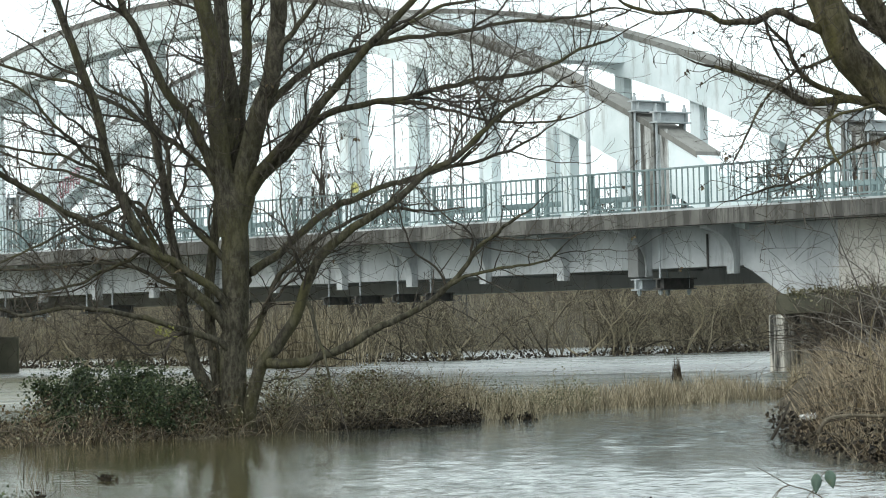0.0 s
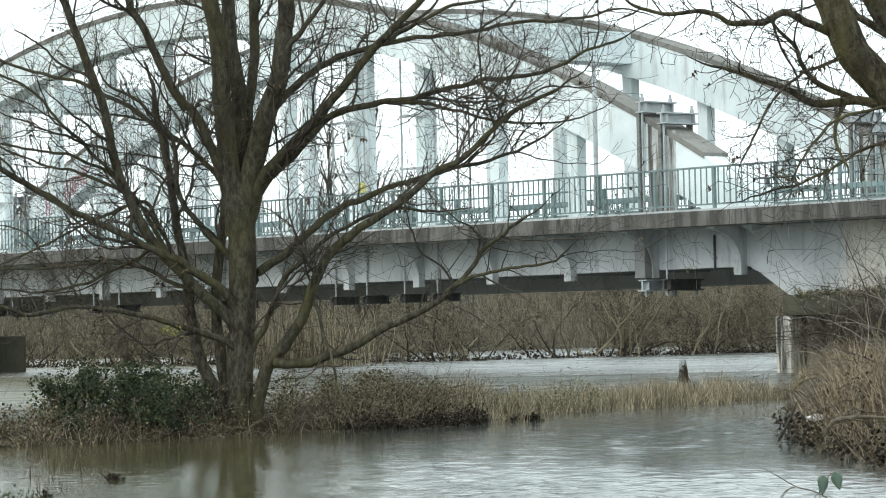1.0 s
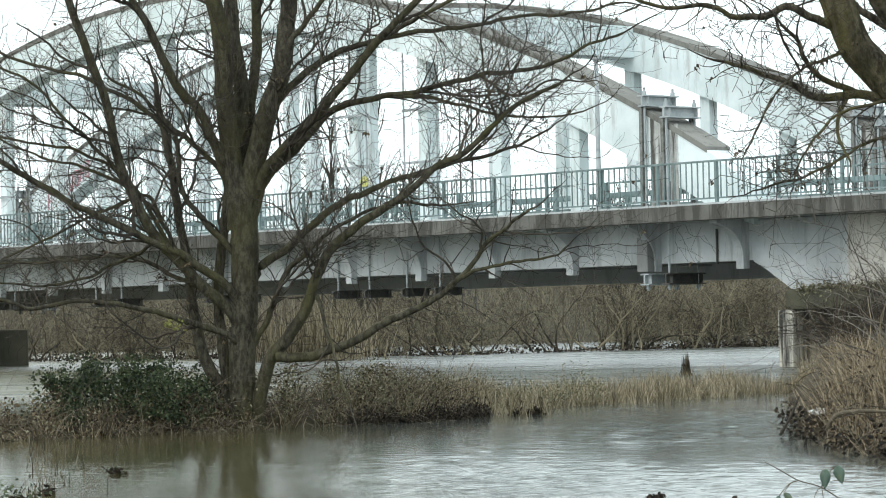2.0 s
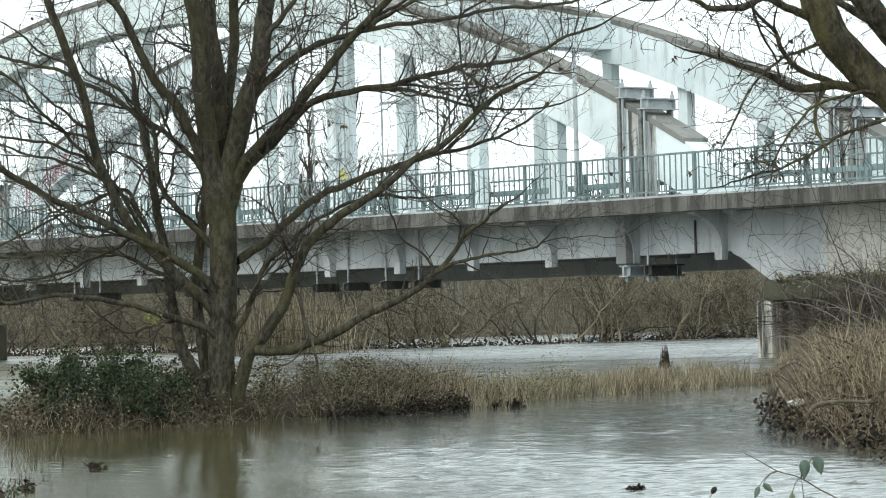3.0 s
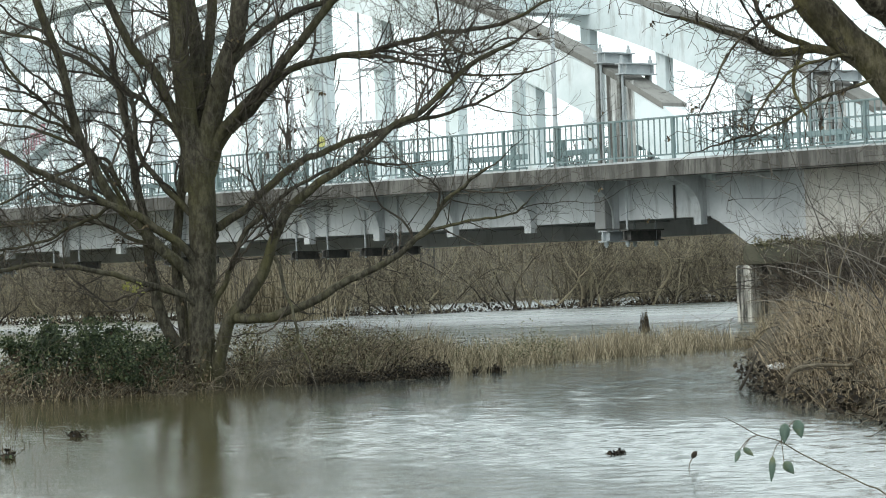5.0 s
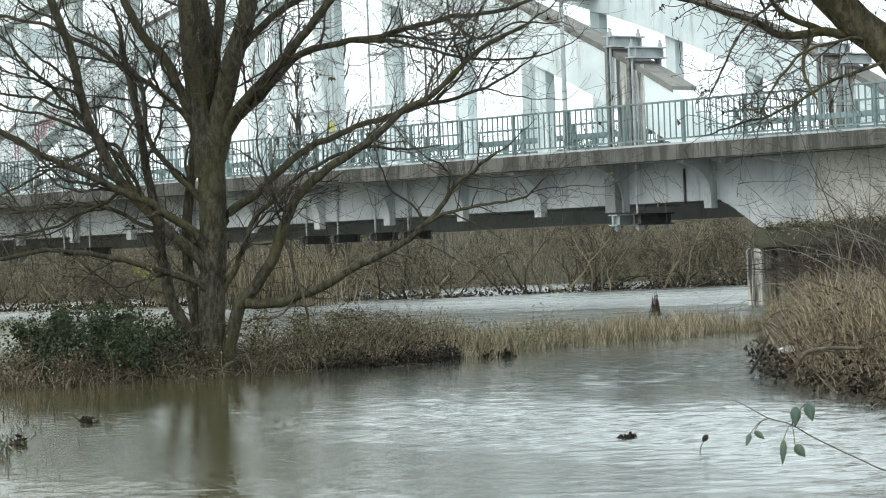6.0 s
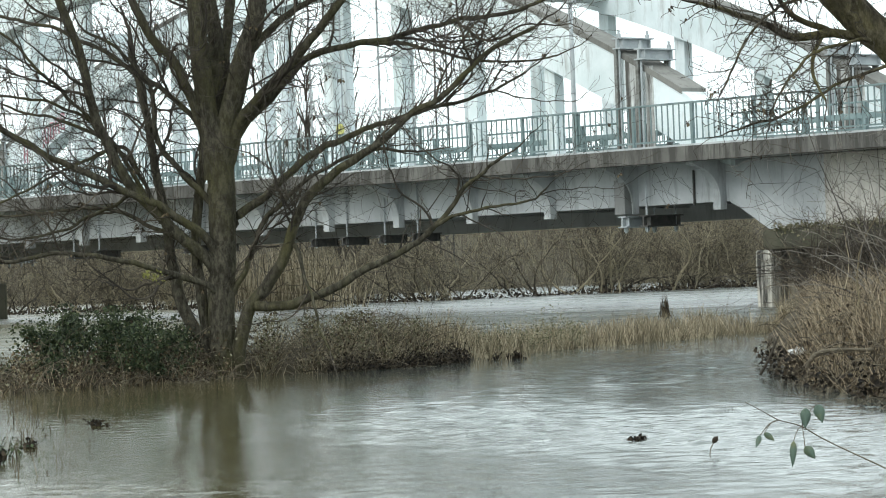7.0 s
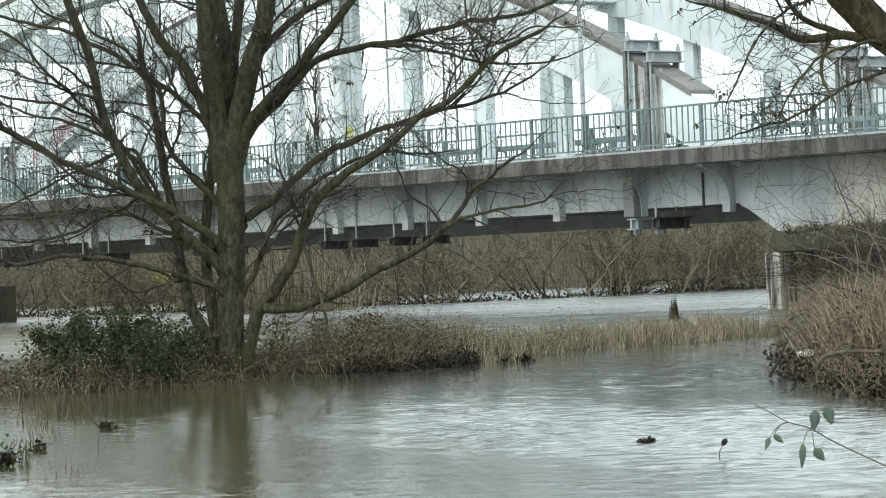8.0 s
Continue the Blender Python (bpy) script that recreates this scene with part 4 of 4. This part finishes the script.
def waterline(r):
    y = r.uniform(21, 34)
    return Vector((interp(y, RIGHT_EDGE) + 0.1 + abs(r.gauss(0, 0.3)), y + 0.5 * math.sin(y * 3), abs(r.gauss(0, 0.13)) + 0.02))


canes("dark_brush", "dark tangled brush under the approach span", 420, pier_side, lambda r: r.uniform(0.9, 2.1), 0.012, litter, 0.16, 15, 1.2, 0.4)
canes("pale_brush", "pale brown stems in front of the dark abutment", 110, pier_side, lambda r: r.uniform(0.9, 1.9), 0.011, cane_mat, 0.16, 16, 1.2, 0.3)


def leaves(name, label, category, count, spot, size, material, seed, flat=0.5):
    r, tb = random.Random(seed), Tubes()
    for _ in range(count):
        p = spot(r)
        n = (unit(r) + Vector((0, -0.3, flat))).normalized()
        d = unit(r)
        d = (d - n * d.dot(n)).normalized()
        k = size * r.uniform(0.6, 1.3)
        tb.leaf(p, d, n, k, k * r.uniform(0.6, 0.85))
    stuff(name, tb, material, label, category)


def clumps(lumps):
    def spot(r):
        x, y, z, s = r.choice(lumps)
        v = unit(r) * s * r.uniform(0.55, 1.0) ** 0.5
        return Vector((x + v.x * 1.15, y + v.y * 0.8, max(z + v.z, 0.03)))
    return spot


lr = random.Random(21)
ivy_lumps = [(lr.uniform(-4.8, -3.0), lr.uniform(34.7, 36.4), 0, lr.uniform(0.08, 0.26)) for _ in range(60)]
ivy_lumps = [(x, y, 0.14 + lr.uniform(0.0, 0.68) * (1 - ((x + 3.95) / 1.15) ** 2) ** 0.5 if abs(x + 3.95) < 1.1 else 0.25, s) for x, y, _, s in ivy_lumps]
leaves("ivy_bush", "dark green ivy bush at the foot of the tree", "bush", 17000, clumps(ivy_lumps), 0.036, ivy_mat, 22)


def on_zone(zone, lo, hi):
    """Points over a zone of the bank, lower where the bank runs out."""
    def spot(r):
        x, y = zone(r)
        return over_ground(x, y) + Vector((0, 0, r.uniform(lo, hi) * r.random() * low_end(x)))
    return spot


leaves("dead_leaves", "brown dead bramble leaves on the island bank", "leaves", 6500, on_zone(island_front, 0.05, 0.6), 0.042, dead_leaf, 23)
leaves("scrub_leaves", "withered grey-brown leaves on low scrub", "leaves", 1500, on_zone(island_tip, 0.05, 0.35), 0.034, dead_leaf, 24)


def tip_spot(r):
    x, y = island_tip(r)
    k = interp(x, [(-2.2, 0.8), (-1.0, 0.62), (0.45, 0.25)]) * (0.75 + 0.6 * noise.noise(Vector((x * 2.4, y, 8))))
    return over_ground(x, y) + Vector((0, 0, k * r.random() ** 0.8))


leaves("tip_greens", "dull olive leaves on the low scrub of the bank", "leaves", 5200, tip_spot, 0.032, olive_leaf, 36)
leaves("tip_brown_leaves", "dark brown dead leaves deep in the bank scrub", "leaves", 1700, tip_spot, 0.034, dead_leaf, 38)
reeds("tip_grass", "straw-coloured dead grass among the bank scrub", 1500, island_tip, lambda r, x, y: r.uniform(0.15, 0.55) * (1 + 0.7 * noise.noise(Vector((x * 3, y, 3)))), 0.005, reed_mat, 0.5, 39)
reeds("bank_foot_grass", "olive and straw dead grass at the foot of the bank", 2600, island_front, lambda r, x, y: r.uniform(0.08, 0.35) * low_end(x), 0.005, straw_mat, 0.6, 41)
leaves("bramble_leaves", "withered red-brown leaves on the bramble bank", "leaves", 5200, on_zone(right_zone, 0.05, 0.5), 0.04, dead_leaf, 25)


leaves("wet_leaves", "dark wet leaf clumps at the foot of the bramble bank", "leaves", 1000, waterline, 0.05, litter, 27)


def debris_spot(r):
    x = r.uniform(-1.3, 0.42)
    return Vector((x, interp(x, ISLAND_FRONT) - 0.1 + abs(r.gauss(0, 0.7)), abs(r.gauss(0, 0.075)) * (1.0 + 0.8 * noise.noise(Vector((x * 2.5, 0, 5)))) + 0.01))


leaves("flood_debris", "dark wet raft of leaves and twigs washed against the bank", "debris", 4200, debris_spot, 0.034, litter, 26)

def olive_spot(r):
    x = r.uniform(-1.6, 2.2)
    y = interp(x, ISLAND_FRONT) + 1.2 + abs(r.gauss(0, 1.6))
    return Vector((x, y, abs(r.gauss(0, 0.16)) * (1.25 + noise.noise(Vector((x * 2, y, 1)))) + 0.02))


leaves("bramble_greens", "dull green leaves among the brambles", "leaves", 4200, on_zone(island_front, 0.05, 0.6), 0.034, olive_leaf, 35)
leaves("olive_scrub", "low grey-green scrub leaves behind the debris", "scrub", 9500, olive_spot, 0.026, olive_leaf, 28)
reeds("scrub_stalks", "thin pale dead stalks among the low scrub", 700, lambda r: (r.uniform(-1.9, 1.2), r.uniform(38.4, 42)), lambda r, x, y: r.uniform(0.2, 0.75), 0.004, reed_mat, 0.3, 29)
canes("fallen_stems", "long pale fallen stems across the brambles", 14, right_zone, lambda r: r.uniform(0.7, 1.6), 0.009, reed_mat, 0.05, 30, 0.25)

# a scrap of plastic on the bank, and a sprig of yellow leaves
leaves("yellow_sprig", "few yellow-green leaves on a low twig", "leaves", 46, lambda r: Vector((-3.22 + r.gauss(0, 0.09), 35.0 + r.gauss(0, 0.05), 1.24 + r.gauss(0, 0.03))), 0.04, yellow_leaf, 32)
bm = bmesh.new()
bmesh.ops.create_icosphere(bm, subdivisions=3, radius=0.09)
for q in bm.verts:
    q.co *= 1 + 0.7 * noise.noise(q.co * 22)
    q.co.z *= 0.45
bag = thing("plastic_scrap", (3.62, 30.5, 0.22), "crumpled white plastic scrap caught in the brambles", "litter")
part("film", bm, white_paint, bag)

def stick(at, line, r, material, label):
    ob = thing("fallen_branch", at, label, "branch")
    pts = spline([Vector(p) for p in line], 5)
    tb = Tubes()
    tb.tube(pts, [r * (1 - 0.45 * i / len(pts)) for i in range(len(pts))], 8, 0.12)
    part("stem", tb.data(), material, ob, smooth=True)
    sr, tw = random.Random(len(line)), Tubes()
    for p in pts[3:-1:3]:
        twig(tw, sr, p, (unit(sr) + Vector((0, 0, 0.4))).normalized(), 0.22, 0.004, 1)
    part("side_twigs", tw.data(), cane_mat, ob, kind="stuff")


stick((3.3, 30.0, 0), [(-0.12, 0, 0.02), (-0.02, 0.05, 0.18), (0.04, 0.08, 0.30), (0.10, 0.1, 0.42)], 0.016, twig_bark, "dark dead branch leaning out of the water by the bank")
stick((3.5, 26.0, 0), [(-0.34, 0, 0.22), (-0.26, 0, 0.33), (-0.05, 0.03, 0.36), (0.25, 0.06, 0.345), (0.7, 0.1, 0.36)], 0.021, cane_mat, "pale brown fallen branch across the brambles")
leaves("corner_weeds", "small green weeds at the flooded edge", "weeds", 190, lambda r: Vector((-2.99 + r.gauss(0, 0.10), 20.4 + r.gauss(0, 0.5), abs(r.gauss(0, 0.08)))), 0.03, ivy_mat, 37)

# small things in the water
for k, (x, y, s) in enumerate(((1.31, 19.9, 0.05), (1.03, 39.2, 0.11), (0.78, 39.4, 0.08), (-2.95, 20.2, 0.09), (-2.80, 25.0, 0.06), (-2.95, 22.0, 0.06))):
    r, tb = random.Random(40 + k), Tubes()
    for _ in range(60):
        d = unit(r)
        tb.leaf(Vector((r.gauss(0, s * 0.5), r.gauss(0, s * 0.3), abs(r.gauss(0, s * 0.35)))), d, unit(r), s * 0.6, s * 0.4)
    for _ in range(0 if s < 0.06 else 6):
        twig(tb, r, Vector((r.gauss(0, s * 0.5), 0, 0)), Vector((r.gauss(0, 1), 0, 0.6)).normalized(), s * 2, 0.004, 0)
    ob = thing("debris_clump", (x, y, 0), "small dark clump of leaves snagged in the flood water", "debris", "debris clumps")
    part("leaf_mass", tb.data(), litter, ob)
stem = thing("seed_head", (1.62, 18.2, 0), "single dry seed head on a bent stem in the water", "plant")
tb = Tubes()
tb.tube(spline([Vector((-0.01, 0, -0.05)), Vector((-0.005, 0, 0.03)), Vector((0.02, 0, 0.075))], 4), [0.003] * 9, 5)
part("stalk", tb.data(), cane_mat, stem)
tb = Tubes()
tb.tube([Vector((0.012, 0, 0.07)), Vector((0.02, 0, 0.082)), Vector((0.032, 0, 0.098)), Vector((0.042, 0, 0.108))], [0.006, 0.017, 0.017, 0.004], 8)
part("seed_pod", tb.data(), litter, stem, smooth=True)

tuft = Tubes()
r = random.Random(50)
for _ in range(110):
    p = Vector((r.gauss(0, 0.06), r.gauss(0, 0.05), -0.05))
    tuft.blade(p, p + Vector((-0.6 * p.x + r.gauss(0, 0.03), r.gauss(0, 0.05), 0.08 + 0.55 * r.random() ** 1.5)), 0.012, Vector((r.gauss(0, 0.02), 0, 0)))
ob = thing("grass_tuft", (5.0, 66.0, 0), "dark dead grass tuft standing in the river", "grass tuft")
part("blade_mass", tuft.data(), dead_leaf, ob, kind="stuff")


def weed_zone(r):
    y = r.uniform(18.5, 33)
    return -0.1355 * y + abs(r.gauss(0, 0.28)) - 0.15, y


reeds("water_weeds", "sparse dead weeds standing in the flood water", 90, weed_zone, lambda r, x, y: r.uniform(0.06, 0.3), 0.005, cane_mat, 0.12, 51)

reeds("flooded_stalks", "thin reddish dead stalks by the flooded bank", 130, lambda r: (r.gauss(-3.3, 0.4), r.uniform(28.5, 33)), lambda r, x, y: r.uniform(0.04, 0.22), 0.004, cane_mat, 0.4, 52)

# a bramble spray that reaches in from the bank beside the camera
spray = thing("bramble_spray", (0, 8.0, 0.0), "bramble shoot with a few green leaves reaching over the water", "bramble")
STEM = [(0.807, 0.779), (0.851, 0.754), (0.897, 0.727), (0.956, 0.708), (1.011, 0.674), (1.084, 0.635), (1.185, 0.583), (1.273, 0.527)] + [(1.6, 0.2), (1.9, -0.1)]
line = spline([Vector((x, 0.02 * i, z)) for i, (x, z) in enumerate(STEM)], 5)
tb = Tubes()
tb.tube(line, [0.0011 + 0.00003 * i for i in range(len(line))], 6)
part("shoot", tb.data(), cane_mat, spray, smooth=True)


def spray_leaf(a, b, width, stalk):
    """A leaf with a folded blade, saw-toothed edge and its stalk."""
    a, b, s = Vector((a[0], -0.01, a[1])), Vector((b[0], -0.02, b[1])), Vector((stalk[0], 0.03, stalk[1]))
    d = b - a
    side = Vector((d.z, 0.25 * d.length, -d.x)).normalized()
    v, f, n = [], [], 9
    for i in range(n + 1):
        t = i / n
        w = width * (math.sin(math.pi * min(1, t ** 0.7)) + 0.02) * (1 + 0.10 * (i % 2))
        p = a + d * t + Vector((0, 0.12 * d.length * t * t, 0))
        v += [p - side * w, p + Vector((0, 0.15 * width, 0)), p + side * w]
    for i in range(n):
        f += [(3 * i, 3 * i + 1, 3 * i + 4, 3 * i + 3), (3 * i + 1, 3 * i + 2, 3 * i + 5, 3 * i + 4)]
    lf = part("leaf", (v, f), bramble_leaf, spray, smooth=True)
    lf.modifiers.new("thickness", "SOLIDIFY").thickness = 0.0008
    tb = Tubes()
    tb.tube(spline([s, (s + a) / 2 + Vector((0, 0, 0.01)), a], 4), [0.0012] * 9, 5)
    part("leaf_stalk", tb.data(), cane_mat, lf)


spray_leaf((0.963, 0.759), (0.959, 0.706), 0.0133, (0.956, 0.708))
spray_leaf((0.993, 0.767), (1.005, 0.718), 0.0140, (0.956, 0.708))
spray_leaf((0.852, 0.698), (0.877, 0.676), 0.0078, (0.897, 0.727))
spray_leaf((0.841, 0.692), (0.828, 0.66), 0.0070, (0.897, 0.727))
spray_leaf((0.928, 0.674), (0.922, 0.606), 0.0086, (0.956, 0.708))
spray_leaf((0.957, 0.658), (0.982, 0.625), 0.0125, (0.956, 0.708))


# ---- the far bank ----
def far_shrub(seed, h):
    """A many-stemmed bare shrub."""
    r, tb = random.Random(seed), Tubes()
    for _ in range(r.randint(6, 11)):
        d = Vector((r.gauss(0, 0.6), r.gauss(0, 0.4), 1)).normalized()
        p, n = Vector((r.gauss(0, 0.5), r.gauss(0, 0.3), -0.4)), 9
        pts, L = [p], h * r.uniform(0.6, 1.05)
        rad = [r.uniform(0.03, 0.07)]
        for i in range(n):
            d = (d + unit(r) * 0.38 + Vector((0, 0, 0.07))).normalized()
            p = p + d * (L / n)
            pts.append(p)
            rad.append(rad[0] * (1 - 0.8 * (i + 1) / n))
            for _ in range(5):
                side = unit(r)
                if i > 1:
                    twig(tb, r, p, (d * 0.6 + side).normalized(), L * r.uniform(0.12, 0.32), 0.011, 1, 0.3, 3)
        tb.tube(pts, rad, 5)
    return tb


shrubs = []
for k in range(6):
    tb = far_shrub(60 + k, 3.0 + 0.35 * k)
    ob = thing("bush", (0, 0, 0), "grey-brown bare winter bush on the flooded far bank", "bush", "far bank bushes")
    part("stem_clump", tb.data(), far_bark, ob, kind="stuff")
    shrubs.append(ob)
r = random.Random(70)
for k in range(72):
    x = r.uniform(-26, 24)
    y = interp(x, FAR_EDGE) + (r.uniform(-1.5, 6) if k % 3 else r.uniform(50, 60))
    m = Matrix.Translation((x, y, max(ground_height(x, y), -0.1))) @ Matrix.Rotation(r.uniform(0, 6.28), 4, "Z")
    if k < 6:
        shrubs[k].matrix_world = m
    else:
        copy_thing(shrubs[r.randrange(6)], m)

def drift_line(r):
    x = r.uniform(-24, 22)
    return Vector((x, interp(x, FAR_EDGE) + r.gauss(0, 1.2), abs(r.gauss(0, 0.14)) * (1 + noise.noise(Vector((x * 0.5, 0, 9))))))


leaves("drift_line", "dark tangled flood drift caught under the far bushes", "debris", 5500, drift_line, 0.11, litter, 71)


def ledge_spot(r):
    p = BRIDGE @ Vector((r.uniform(5.3, 10.5), r.uniform(-0.9, -0.4), 1.88))
    return p + Vector((0, 0, r.gauss(0, 0.07)))


leaves("ledge_moss", "olive moss and grass tufts along the concrete ledge", "moss", 2600, ledge_spot, 0.07, olive_leaf, 72)
tb = Tubes()
for _ in range(17000):
    x = r.uniform(-48, 48)
    y = interp(x, FAR_EDGE) + r.uniform(56, 112)
    p = Vector((x, y, ground_height(x, y)))
    h = r.uniform(1.0, 3.0)
    tb.blade(p, p + Vector((r.gauss(0, 0.3) * h, r.gauss(0, 0.2) * h, h)), 0.03, Vector((r.gauss(0, 0.1), 0, 0)))
stuff("far_scrub", tb, far_scrub, "dense grey-brown winter scrub on the rising far bank", "scrub")


def tall_far_tree(x, y, h, seed):
    r, tb = random.Random(seed), Tubes()
    ob = thing("tree", (x, y, ground_height(x, y)), "tall slender bare tree behind the bridge", "tree", "far trees")
    tr = Tubes()
    tr.tube([Vector((0.15 * math.sin(i), 0, h * i / 8)) for i in range(9)], [0.07 * (1 - 0.1 * i) for i in range(9)], 7)
    part("trunk", tr.data(), twig_bark, ob, smooth=True)
    for _ in range(52):
        z = h * r.uniform(0.1, 0.95)
        d = Vector((r.gauss(0, 0.45), r.gauss(0, 0.45), 1.0)).normalized()
        p, n, L = Vector((0, 0, z)), 9, r.uniform(2.0, 4.5) * (1.25 - 0.8 * z / h)
        pts = [p]
        for i in range(n):
            d = (d + unit(r) * 0.16 + Vector((0, 0, 0.05))).normalized()
            p = p + d * (L / n)
            pts.append(p)
            if i > 1:
                twig(tb, r, p, (d + unit(r) * 0.8).normalized(), L * r.uniform(0.12, 0.3), 0.022, 1, 0.6, 3)
        tb.tube(pts, [0.055 * (1 - 0.08 * i) for i in range(n + 1)], 4)
    part("twig_mass", tb.data(), twig_bark, ob, kind="stuff")


for k, (x, y, h) in enumerate(((-6.8, 172, 13.5), (-5.4, 176, 15.5), (-4.2, 170, 13.5), (-7.9, 178, 12.0), (9.6, 175, 8.6), (11.2, 178, 9.2), (-2.6, 180, 10.5))):
    tall_far_tree(x, y, h, 90 + k)
